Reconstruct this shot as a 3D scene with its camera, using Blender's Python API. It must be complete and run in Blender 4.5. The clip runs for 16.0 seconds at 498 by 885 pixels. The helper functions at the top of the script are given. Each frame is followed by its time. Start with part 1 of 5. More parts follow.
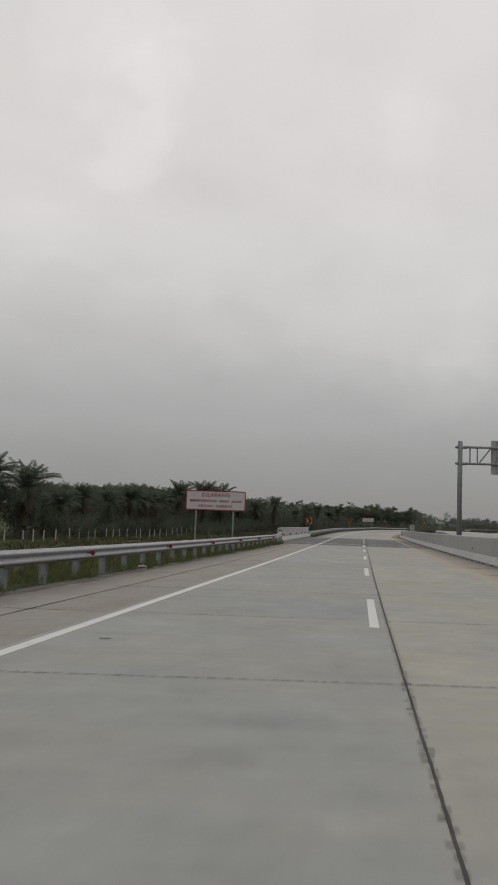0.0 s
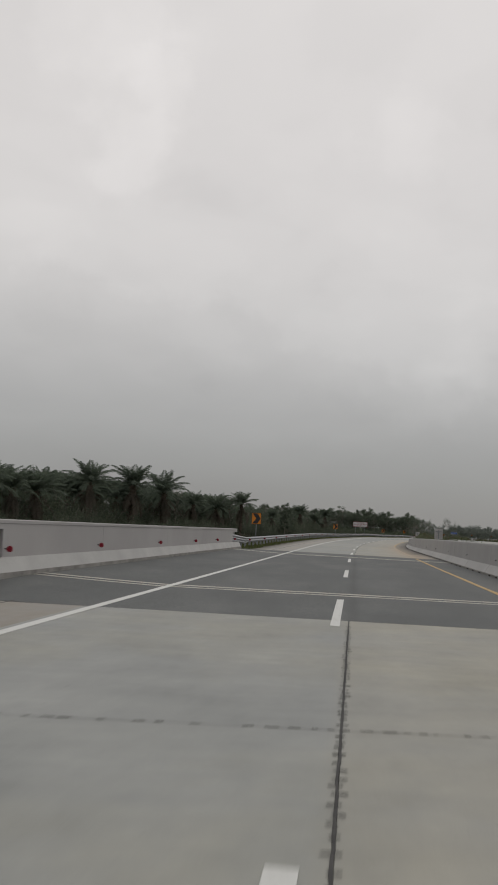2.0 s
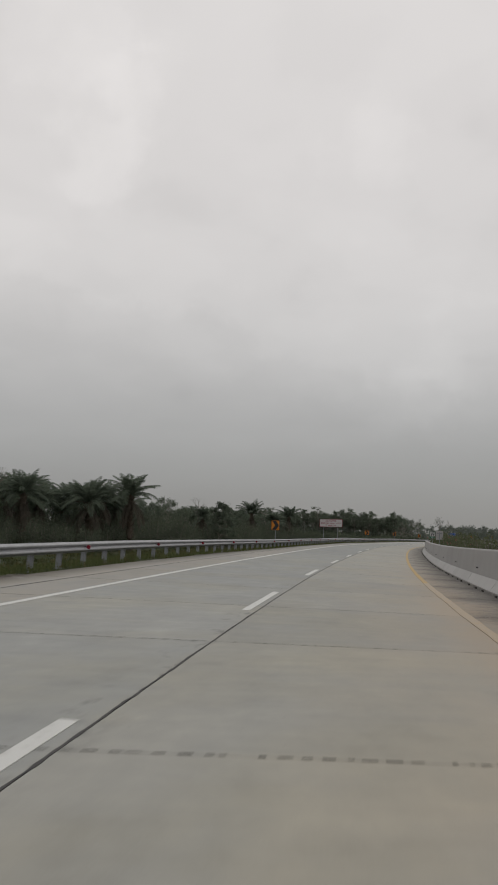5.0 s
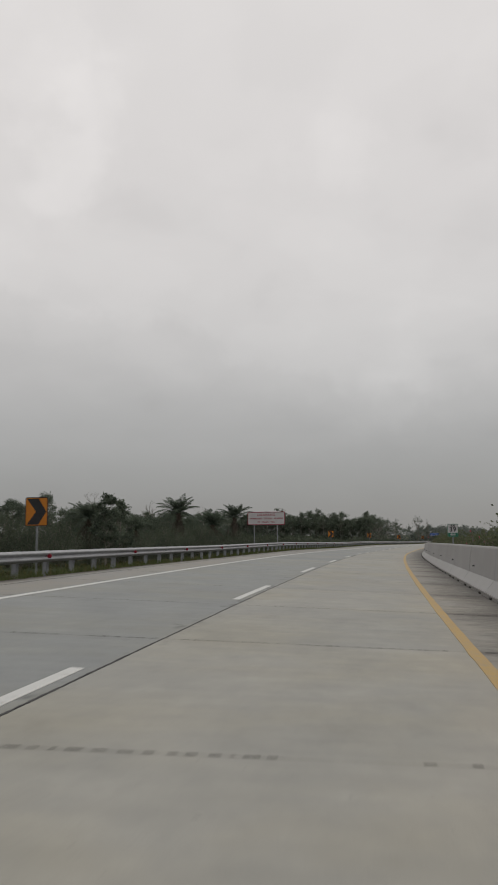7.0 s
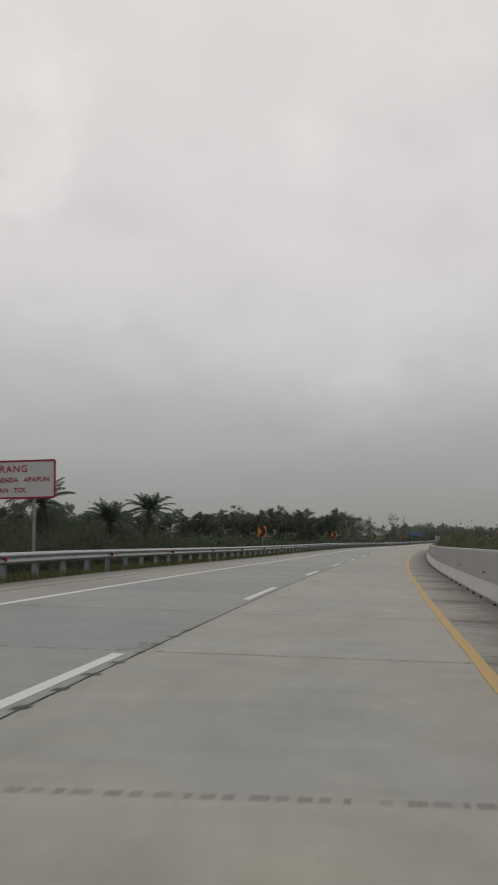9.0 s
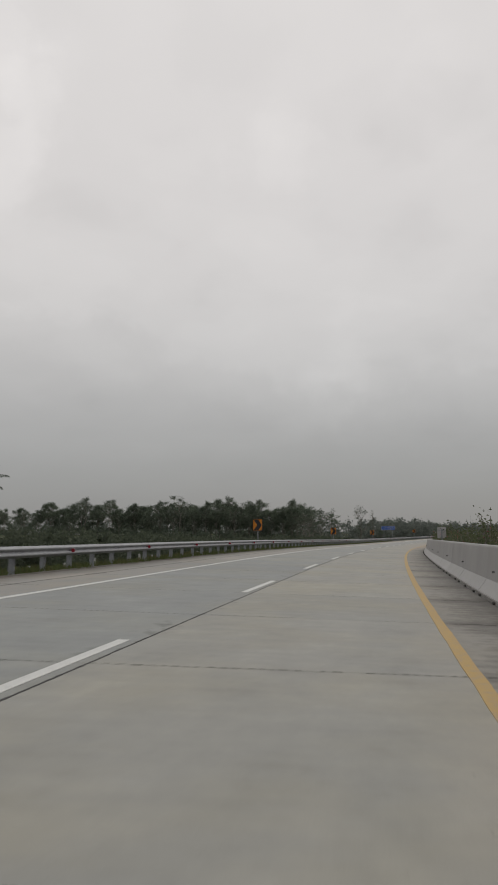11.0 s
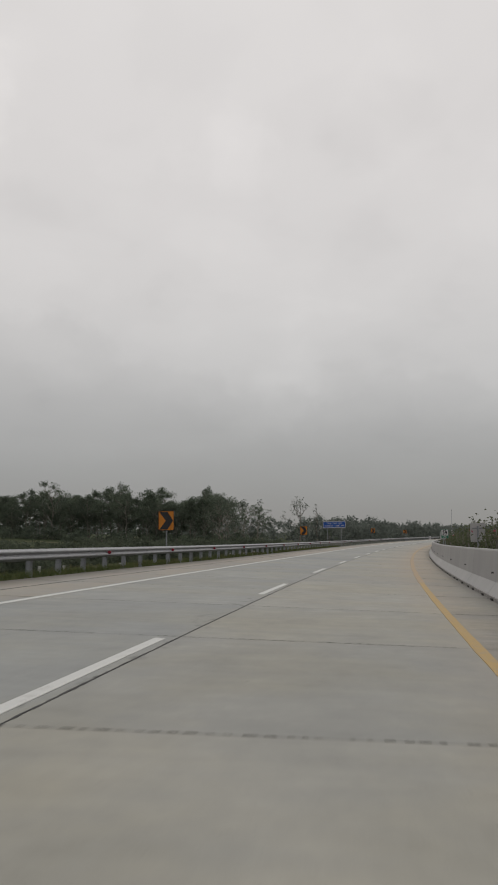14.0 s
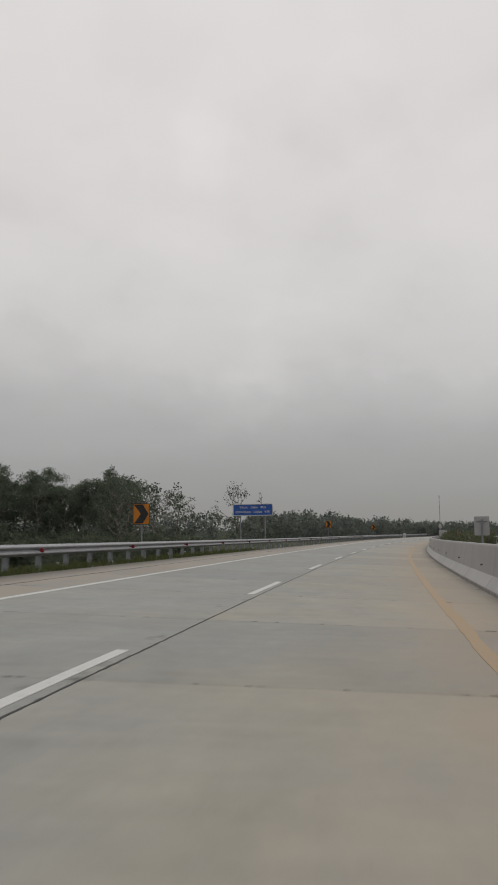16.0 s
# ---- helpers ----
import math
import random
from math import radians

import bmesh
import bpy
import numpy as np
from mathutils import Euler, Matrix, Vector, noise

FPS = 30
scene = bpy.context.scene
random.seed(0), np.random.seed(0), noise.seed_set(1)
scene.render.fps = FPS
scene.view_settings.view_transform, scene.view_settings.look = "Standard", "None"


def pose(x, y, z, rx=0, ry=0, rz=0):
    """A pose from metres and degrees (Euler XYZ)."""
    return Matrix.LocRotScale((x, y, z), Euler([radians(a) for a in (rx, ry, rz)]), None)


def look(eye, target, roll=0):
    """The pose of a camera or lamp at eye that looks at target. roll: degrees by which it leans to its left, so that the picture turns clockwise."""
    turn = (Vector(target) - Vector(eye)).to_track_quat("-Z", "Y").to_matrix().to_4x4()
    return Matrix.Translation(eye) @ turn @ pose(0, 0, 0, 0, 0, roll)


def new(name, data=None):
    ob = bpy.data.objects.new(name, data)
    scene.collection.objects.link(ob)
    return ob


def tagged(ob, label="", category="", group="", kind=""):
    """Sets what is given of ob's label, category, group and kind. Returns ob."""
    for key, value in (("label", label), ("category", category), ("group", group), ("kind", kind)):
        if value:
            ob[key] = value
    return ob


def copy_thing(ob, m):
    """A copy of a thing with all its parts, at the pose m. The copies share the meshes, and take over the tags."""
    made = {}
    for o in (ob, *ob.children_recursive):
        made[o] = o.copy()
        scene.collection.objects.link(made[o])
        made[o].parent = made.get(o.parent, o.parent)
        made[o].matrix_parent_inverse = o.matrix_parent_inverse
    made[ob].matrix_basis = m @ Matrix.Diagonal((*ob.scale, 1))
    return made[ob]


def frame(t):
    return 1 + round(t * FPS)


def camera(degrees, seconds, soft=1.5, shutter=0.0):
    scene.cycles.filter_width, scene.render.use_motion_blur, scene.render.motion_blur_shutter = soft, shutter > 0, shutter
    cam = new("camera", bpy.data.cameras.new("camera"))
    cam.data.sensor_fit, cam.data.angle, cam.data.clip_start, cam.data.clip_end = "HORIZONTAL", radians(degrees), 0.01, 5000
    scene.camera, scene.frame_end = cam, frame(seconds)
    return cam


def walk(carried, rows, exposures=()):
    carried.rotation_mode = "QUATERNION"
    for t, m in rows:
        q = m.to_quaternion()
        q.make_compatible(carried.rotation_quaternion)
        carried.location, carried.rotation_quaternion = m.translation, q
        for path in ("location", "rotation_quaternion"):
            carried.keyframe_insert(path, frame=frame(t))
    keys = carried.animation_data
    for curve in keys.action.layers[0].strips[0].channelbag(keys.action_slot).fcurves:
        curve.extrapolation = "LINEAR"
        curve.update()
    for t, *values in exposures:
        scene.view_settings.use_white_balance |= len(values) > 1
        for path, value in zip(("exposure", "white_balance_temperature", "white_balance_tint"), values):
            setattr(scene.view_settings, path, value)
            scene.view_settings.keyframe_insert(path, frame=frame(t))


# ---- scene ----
# A toll road on a long right-hand bend: concrete slabs, a short asphalt bridge, palms and woods.
# Road coordinates: s metres along the dashed line, u metres to its right, z metres above the surface.

CURVE_S = np.arange(-40.0, 741.0, 39.0)
CURVE = np.array([512, 353, 35, 18, 549, 1185, 619, 695, 903, 685, 714, 984, 556, 780, 1033, 1152, 1197, 1215, 1221, 1224, 1225]) * 1e-6
GRADE_S = CURVE_S
GRADE = np.array([-183.5, -137.8, -92.7, -62.4, -44.5, -46.3, -2.2, -46.9, -74.5, -11.3, -54.8, -66.4, -22.9, -13.6, 11.9, 16.8, 19.9, 22.1, 23.4, 24.3, 24.5]) * 1e-4
STEP = np.arange(-120.0, 1000.0, 1.0)


def running(rate, zero=0.0):
    total = np.concatenate([[0.0], np.cumsum((rate[1:] + rate[:-1]) / 2)])
    return total - np.interp(zero, STEP, total)


HEADING = running(np.interp(STEP, CURVE_S, CURVE))
ROAD_X, ROAD_Y = running(np.sin(HEADING)), running(np.cos(HEADING))
SLOPE = np.interp(STEP, GRADE_S, GRADE)
ROAD_Z = running(SLOPE)


def bank(s):
    """Superelevation of the bend, in radians; the outer (left) side is the higher."""
    f = min(1.0, max(0.0, (s - 100.0) / 90.0))
    return radians(3.0) * f * f * (3 - 2 * f)


def shoulder_drop(s, u):
    """How far the outer shoulder and its rail sag below the plane of the road."""
    f = min(1.0, max(0.0, (s - 160.0) / 35.0)) * min(1.0, max(0.0, (256.0 - s) / 30.0))
    return 0.17 * f * min(1.0, max(0.0, (-4.83 - u) / 1.67))


def road_frame(s, u=0.0, z=0.0):
    """The pose whose x is across the road to the right, y along it and z its normal."""
    th, g, b = np.interp(s, STEP, HEADING), np.interp(s, STEP, SLOPE), bank(s)
    ahead = Vector((math.sin(th) * math.cos(g), math.cos(th) * math.cos(g), math.sin(g)))
    level = Vector((math.cos(th), -math.sin(th), 0))
    above = level.cross(ahead)
    right, up = level * math.cos(b) - above * math.sin(b), above * math.cos(b) + level * math.sin(b)
    place = Vector((np.interp(s, STEP, ROAD_X), np.interp(s, STEP, ROAD_Y), np.interp(s, STEP, ROAD_Z))) + right * u + up * (z - shoulder_drop(s, u))
    m = Matrix((right, ahead, up)).transposed().to_4x4()
    m.translation = place
    return m


def at(s, u, z=0.0):
    return road_frame(s, u, z).translation


def upright(s, u, z=0.0, turn=0.0):
    """A plumb pose at that place, facing along the road; turn in degrees to the left."""
    return Matrix.Translation(at(s, u, z)) @ Matrix.Rotation(radians(turn) - np.interp(s, STEP, HEADING), 4, "Z")


# ---- camera ----
cam = camera(33.41, 16.0, soft=1.8, shutter=0.12)
EYE = 1.254
# seconds, s, u, degrees to the left of the road, degrees up, lean
DRIVE = [
    (0.0, 3.60, -0.244, 7.59, 5.91, 2.17),
    (0.5, 16.55, -0.153, 7.63, 6.01, 2.29),
    (1.0, 29.84, -0.058, 7.63, 6.04, 2.53),
    (1.5, 42.88, 0.068, 7.57, 6.06, 2.46),
    (2.0, 55.29, 0.221, 7.54, 5.98, 3.10),
    (2.5, 68.00, 0.414, 7.29, 6.27, 2.27),
    (3.0, 80.51, 0.651, 7.11, 6.23, 2.33),
    (3.5, 93.40, 0.912, 6.95, 6.28, 1.98),
    (4.0, 106.04, 1.228, 6.96, 6.27, 2.00),
    (4.5, 118.62, 1.534, 7.21, 6.27, 2.11),
    (5.0, 131.15, 1.830, 7.46, 6.26, 2.22),
    (5.5, 143.64, 2.097, 7.71, 6.27, 2.33),
    (6.0, 156.15, 2.318, 7.95, 6.26, 2.45),
    (6.5, 168.69, 2.472, 8.20, 6.26, 2.56),
    (7.0, 181.28, 2.562, 8.55, 6.28, 2.46),
    (7.5, 193.97, 2.564, 8.69, 6.24, 2.58),
    (8.0, 206.57, 2.617, 8.81, 6.29, 2.66),
    (8.5, 219.22, 2.566, 8.72, 6.42, 2.79),
    (9.0, 231.97, 2.606, 8.57, 6.52, 2.14),
    (9.5, 244.75, 2.656, 8.60, 6.48, 2.14),
    (10.0, 257.55, 2.715, 8.64, 6.43, 2.14),
    (10.5, 270.37, 2.773, 8.67, 6.38, 2.14),
    (11.0, 283.19, 2.821, 8.71, 6.34, 2.14),
    (11.5, 296.00, 2.848, 8.74, 6.29, 2.14),
    (12.0, 308.80, 2.855, 8.81, 6.39, 1.59),
    (12.5, 321.72, 2.797, 8.89, 6.36, 1.99),
    (13.0, 334.58, 2.699, 8.87, 6.44, 2.23),
    (13.5, 347.65, 2.610, 8.80, 6.49, 2.25),
    (14.0, 360.70, 2.505, 8.61, 6.44, 2.35),
    (14.5, 373.90, 2.508, 8.50, 6.38, 2.31),
    (15.0, 387.21, 2.522, 8.57, 6.39, 2.39),
    (15.5, 400.54, 2.541, 8.74, 6.28, 2.51),
    (16.0, 414.15, 2.549, 8.87, 6.19, 2.34),
]
walk(cam, [(t, road_frame(s, u, EYE) @ pose(0, 0, 0, 90 + pitch, 0, yaw) @ pose(0, 0, 0, 0, 0, lean)) for t, s, u, yaw, pitch, lean in DRIVE])

# ---- light: an even overcast sky, brighter overhead, with a broad faint sun behind the cloud ----
world = bpy.data.worlds.new("overcast_sky")
scene.world = world
world.use_nodes = True
nt = world.node_tree
nt.nodes.clear()


def node(tree, kind, **values):
    n = tree.nodes.new(kind)
    for key, value in values.items():
        n.inputs[key.replace("_", " ")].default_value = value
    return n


def wire(tree, a, b):
    tree.links.new(a, b)


def ramp(tree, source, stops, ease="LINEAR"):
    n = tree.nodes.new("ShaderNodeValToRGB")
    n.color_ramp.interpolation = ease
    e = n.color_ramp.elements
    while len(e) < len(stops):
        e.new(0.5)
    for slot, (pos, col) in zip(e, stops):
        slot.position = pos
        slot.color = (*col, 1) if isinstance(col, tuple) else (col, col, col, 1)
    if source is not None:
        wire(tree, source, n.inputs[0])
    return n.outputs[0]


def arith(tree, op, a, b=None, c=None):
    n = tree.nodes.new("ShaderNodeMath")
    n.operation = op
    for slot, v in zip(n.inputs, (a, b, c)):
        if v is None:
            continue
        if isinstance(v, (int, float)):
            slot.default_value = v
        else:
            wire(tree, v, slot)
    return n.outputs[0]


def blend(tree, how, fac, a, b):
    n = tree.nodes.new("ShaderNodeMix")
    n.data_type, n.blend_type = "RGBA", how
    for slot, v in zip((n.inputs[0], n.inputs[6], n.inputs[7]), (fac, a, b)):
        if isinstance(v, tuple):
            slot.default_value = (*v, 1)
        elif isinstance(v, (int, float)):
            slot.default_value = v
        else:
            wire(tree, v, slot)
    return n.outputs[2]


def make_sky():
    t = nt
    coord = t.nodes.new("ShaderNodeTexCoord")
    sep = t.nodes.new("ShaderNodeSeparateXYZ")
    wire(t, coord.outputs["Generated"], sep.inputs[0])
    rise = arith(t, "MAXIMUM", sep.outputs[2], 0.0)
    veil = ramp(t, rise, [(0.0, (0.255, 0.254, 0.251)), (0.05, (0.288, 0.286, 0.282)), (0.11, (0.392, 0.388, 0.381)), (0.19, (0.545, 0.534, 0.523)),
                          (0.30, (0.640, 0.618, 0.603)), (0.42, (0.695, 0.668, 0.653)), (0.60, (0.725, 0.697, 0.68)), (1.0, (0.84, 0.82, 0.81))], "B_SPLINE")
    # cloud deck: directions laid onto a flat layer overhead
    depth = arith(t, "ADD", rise, 0.38)
    flat = t.nodes.new("ShaderNodeCombineXYZ")
    wire(t, arith(t, "DIVIDE", sep.outputs[0], depth), flat.inputs[0])
    wire(t, arith(t, "DIVIDE", sep.outputs[1], depth), flat.inputs[1])
    big = node(t, "ShaderNodeTexNoise", Scale=1.9, Detail=2.5, Roughness=0.45, Distortion=0.2)
    wire(t, flat.outputs[0], big.inputs["Vector"])
    small = node(t, "ShaderNodeTexNoise", Scale=6.0, Detail=3.0, Roughness=0.5, Distortion=0.2)
    wire(t, flat.outputs[0], small.inputs["Vector"])
    deck = arith(t, "ADD", arith(t, "MULTIPLY", big.outputs[0], 0.68), arith(t, "MULTIPLY", small.outputs[0], 0.32))
    shade = ramp(t, deck, [(0.36, 0.93), (0.47, 0.985), (0.54, 1.01), (0.64, 1.05)], "EASE")
    strength = ramp(t, rise, [(0.03, 0.25), (0.2, 1.0)])
    clouds = blend(t, "MULTIPLY", strength, veil, shade)
    # directions bent by soft noise, so that cloud edges billow
    drift = node(t, "ShaderNodeTexNoise", Scale=11.0, Detail=5.0, Roughness=0.55)
    wire(t, coord.outputs["Generated"], drift.inputs["Vector"])
    bent = t.nodes.new("ShaderNodeVectorMath")
    bent.operation = "MULTIPLY_ADD"
    wire(t, drift.outputs["Color"], bent.inputs[0])
    bent.inputs[1].default_value = (0.13, 0.13, 0.13)
    wire(t, coord.outputs["Generated"], bent.inputs[2])
    way = t.nodes.new("ShaderNodeVectorMath")
    way.operation = "SUBTRACT"
    wire(t, bent.outputs[0], way.inputs[0])
    way.inputs[1].default_value = (0.065, 0.065, 0.065)
    # a low grey bank ahead whose upper edge sinks towards the brighter side
    lean = t.nodes.new("ShaderNodeSeparateXYZ")
    wire(t, way.outputs[0], lean.inputs[0])
    crest = ramp(t, arith(t, "ADD", arith(t, "MULTIPLY", lean.outputs[0], 0.5), 0.5), [(0.25, 0.285), (0.36, 0.272), (0.42, 0.245), (0.465, 0.225), (0.495, 0.20), (0.53, 0.165), (0.60, 0.175), (0.68, 0.19)])
    over = ramp(t, arith(t, "ADD", arith(t, "MULTIPLY", arith(t, "SUBTRACT", lean.outputs[2], crest), 6.5), 0.5), [(0.0, 0.925), (0.42, 0.98), (0.62, 1.035), (1.0, 1.045)], "EASE")
    clouds = blend(t, "MULTIPLY", ramp(t, rise, [(0.06, 0.0), (0.13, 1.0), (0.34, 1.0), (0.46, 0.15)]), clouds, over)
    # thin places where the cloud lets more light through
    for place, wide, gain in (((-0.275, 0.806, 0.524), 3.6, 0.11), ((-0.263, 0.873, 0.410), 2.3, 0.10), ((-0.233, 0.846, 0.480), 2.2, 0.08),
                              ((0.112, 0.976, 0.186), 2.4, 0.07), ((0.04, 0.90, 0.434), 2.8, 0.07), ((0.21, 0.848, 0.487), 3.6, 0.05)):
        near = t.nodes.new("ShaderNodeVectorMath")
        near.operation = "DISTANCE"
        wire(t, way.outputs[0], near.inputs[0])
        near.inputs[1].default_value = place
        puff = ramp(t, arith(t, "DIVIDE", near.outputs["Value"], 2 * radians(wide)), [(0.0, 1 + gain), (0.25, 1 + 0.8 * gain), (0.75, 1 + 0.1 * gain), (1.0, 1.0)], "EASE")
        clouds = blend(t, "MULTIPLY", 1.0, clouds, puff)
    clear = t.nodes.new("ShaderNodeTexSky")
    clear.sky_type = "NISHITA"
    clear.sun_disc = False
    clear.sun_elevation, clear.sun_rotation = radians(52), radians(35)
    dim = blend(t, "MULTIPLY", 1.0, clear.outputs[0], (0.08, 0.08, 0.08))
    sky = blend(t, "MIX", 0.05, clouds, dim)
    back = t.nodes.new("ShaderNodeBackground")
    back.inputs[1].default_value = 1.0
    wire(t, sky, back.inputs[0])
    out = t.nodes.new("ShaderNodeOutputWorld")
    wire(t, back.outputs[0], out.inputs[0])


make_sky()
sun = new("sun", bpy.data.lights.new("sun", "SUN"))
sun.data.energy, sun.data.angle, sun.data.color = 0.5, radians(40), (1.0, 0.97, 0.92)
sun.matrix_world = look((60, 60, 120), (0, 0, 0))
scene.view_settings.exposure = 0.0

# ---- materials ----


def material(name, rough=0.8, metal=0.0, spec=0.5):
    m = bpy.data.materials.new(name)
    m.use_nodes = True
    b = m.node_tree.nodes["Principled BSDF"]
    b.inputs["Roughness"].default_value = rough
    b.inputs["Metallic"].default_value = metal
    b.inputs["Specular IOR Level"].default_value = spec
    return m, m.node_tree, b


def noise_out(t, scale, detail=4.0, rough=0.55, vec=None, stretch=None, kind="Object"):
    n = node(t, "ShaderNodeTexNoise", Scale=scale, Detail=detail, Roughness=rough)
    if vec is None:
        vec = t.nodes.new("ShaderNodeTexCoord").outputs[kind]
    if stretch:
        mp = t.nodes.new("ShaderNodeMapping")
        mp.inputs["Scale"].default_value = stretch
        wire(t, vec, mp.inputs[0])
        vec = mp.outputs[0]
    wire(t, vec, n.inputs["Vector"])
    return n.outputs[0]


def bump(t, b, height, strength=0.3, dist=0.01):
    n = node(t, "ShaderNodeBump", Strength=strength, Distance=dist)
    wire(t, height, n.inputs["Height"])
    wire(t, n.outputs[0], b.inputs["Normal"])


def speckled(name, dark, light, scale=6.0, fine=90.0, rough=0.85, relief=0.25, metal=0.0, spec=0.4, lo=0.35, hi=0.68, vary=0.0):
    """A surface mottled between two colours at two scales, with fine relief."""
    m, t, b = material(name, rough, metal, spec)
    a = noise_out(t, scale, 5.0)
    f = noise_out(t, fine, 3.0)
    mix = arith(t, "ADD", arith(t, "MULTIPLY", a, 0.7), arith(t, "MULTIPLY", f, 0.3))
    col = ramp(t, mix, [(lo, dark), (hi, light)])
    if vary:
        info = t.nodes.new("ShaderNodeObjectInfo")
        v = ramp(t, info.outputs["Random"], [(0.0, 1 - vary), (1.0, 1 + vary)])
        col = blend(t, "MULTIPLY", 1.0, col, v)
    wire(t, col, b.inputs["Base Color"])
    bump(t, b, f, relief)
    return m


def slab_concrete():
    """Broom-finished paving concrete; the UV holds (u, s) in metres over ten."""
    m, t, b = material("paving_concrete", 0.72, 0.0, 0.4)
    uv = t.nodes.new("ShaderNodeUVMap").outputs[0]
    sep = t.nodes.new("ShaderNodeSeparateXYZ")
    wire(t, uv, sep.inputs[0])
    u = arith(t, "MULTIPLY", sep.outputs[0], 10.0)
    wide = noise_out(t, 3.2, 5.0, 0.6, uv)
    cloud = noise_out(t, 11.0, 6.0, 0.65, uv, (1.0, 0.45, 1.0))
    sweep = noise_out(t, 14.0, 4.0, 0.6, uv, (0.6, 1.5, 1.0))
    fine = noise_out(t, 800.0, 3.0, 0.6, uv)
    patch = noise_out(t, 42.0, 4.0, 0.65, uv, (1.0, 0.6, 1.0))
    mix = arith(t, "ADD", arith(t, "MULTIPLY", cloud, 0.42), arith(t, "ADD", arith(t, "MULTIPLY", sweep, 0.22), arith(t, "ADD", arith(t, "MULTIPLY", patch, 0.2), arith(t, "MULTIPLY", fine, 0.16))))
    # broom and rain streaks across the lanes, and small dark pits
    streak = noise_out(t, 30.0, 5.0, 0.62, uv, (0.3, 1.3, 1.0))
    pits = noise_out(t, 150.0, 3.0, 0.5, uv)
    mix = arith(t, "ADD", mix, arith(t, "MULTIPLY", arith(t, "SUBTRACT", streak, 0.5), 0.18))
    base = ramp(t, mix, [(0.34, (0.190, 0.191, 0.182)), (0.46, (0.248, 0.248, 0.237)), (0.55, (0.283, 0.281, 0.267)), (0.68, (0.345, 0.340, 0.322))])
    warm = blend(t, "MIX", ramp(t, wide, [(0.44, 0.0), (0.62, 0.6)]), base, blend(t, "MULTIPLY", 1.0, base, (1.05, 1.0, 0.88)))
    lane = ramp(t, arith(t, "ADD", arith(t, "MULTIPLY", u, 0.05), 0.5), [(0.505, (0.935, 0.962, 0.968)), (0.511, (1.005, 1.0, 0.955))])
    warm = blend(t, "MULTIPLY", 1.0, warm, lane)
    # the left lane is paved in a greyer mix past the bridge
    greyer = arith(t, "MULTIPLY", arith(t, "LESS_THAN", u, 0.186), ramp(t, arith(t, "MULTIPLY", sep.outputs[1], 0.01), [(0.15, 0.0), (0.19, 1.0), (0.27, 1.0), (0.33, 0.5), (0.38, 0.0)]))
    warm = blend(t, "MIX", greyer, warm, blend(t, "MULTIPLY", 1.0, warm, (0.89, 0.905, 0.915)))
    # brown dust blown against the median side and along the shoulder edge
    near = arith(t, "ABSOLUTE", arith(t, "SUBTRACT", u, 3.95))
    drift = arith(t, "MULTIPLY", ramp(t, near, [(0.0, 1.0), (0.35, 0.7), (1.0, 0.0)]), ramp(t, cloud, [(0.30, 0.35), (0.56, 1.0)]))
    dusty = blend(t, "MIX", arith(t, "MULTIPLY", drift, ramp(t, arith(t, "MULTIPLY", sep.outputs[1], 0.01), [(0.065, 0.6), (0.09, 0.4), (0.107, 0.95), (0.145, 0.95), (0.175, 0.15), (0.36, 0.15), (0.40, 0.5)])), warm, (0.330, 0.252, 0.170))
    # a broad tan film of dust past the bridge
    film_of = arith(t, "MULTIPLY", ramp(t, arith(t, "MULTIPLY", u, 0.1), [(0.12, 0.0), (0.33, 0.8), (0.40, 1.0)]), ramp(t, arith(t, "MULTIPLY", sep.outputs[1], 0.01), [(0.104, 0.0), (0.108, 0.8), (0.145, 0.7), (0.19, 0.0), (0.38, 0.0), (0.405, 0.7)]))
    dusty = blend(t, "MIX", arith(t, "MULTIPLY", film_of, ramp(t, cloud, [(0.32, 0.35), (0.6, 0.9)])), dusty, (0.330, 0.270, 0.200))
    edge = arith(t, "MULTIPLY", arith(t, "LESS_THAN", u, -3.7), ramp(t, cloud, [(0.33, 0.2), (0.60, 0.7)]))
    edge = arith(t, "MULTIPLY", edge, ramp(t, arith(t, "MULTIPLY", sep.outputs[1], 0.01), [(0.06, 0.7), (0.10, 0.45), (0.36, 0.5), (0.42, 1.0)]))
    dusty = blend(t, "MIX", edge, dusty, (0.315, 0.262, 0.205))
    rim = arith(t, "MULTIPLY", ramp(t, arith(t, "ADD", u, 6.0), [(0.0, 1.0), (0.35, 0.75), (1.15, 0.0)]), ramp(t, arith(t, "ADD", arith(t, "MULTIPLY", cloud, 0.6), arith(t, "MULTIPLY", patch, 0.4)), [(0.32, 0.1), (0.48, 1.0)]))
    dusty = blend(t, "MIX", rim, dusty, (0.095, 0.085, 0.068))
    stain = arith(t, "MULTIPLY", arith(t, "LESS_THAN", u, -3.7), ramp(t, arith(t, "ADD", arith(t, "MULTIPLY", cloud, 0.6), arith(t, "MULTIPLY", patch, 0.4)), [(0.34, 0.15), (0.60, 0.9)]))
    stain = arith(t, "MULTIPLY", stain, ramp(t, arith(t, "MULTIPLY", sep.outputs[1], 0.01), [(0.064, 0.75), (0.07, 0.12), (0.30, 0.12)]))
    dusty = blend(t, "MIX", stain, dusty, (0.150, 0.134, 0.112))
    # grime washed against the barrier, darkest round each joint of the shoulder
    along = arith(t, "MULTIPLY", sep.outputs[1], 0.01)
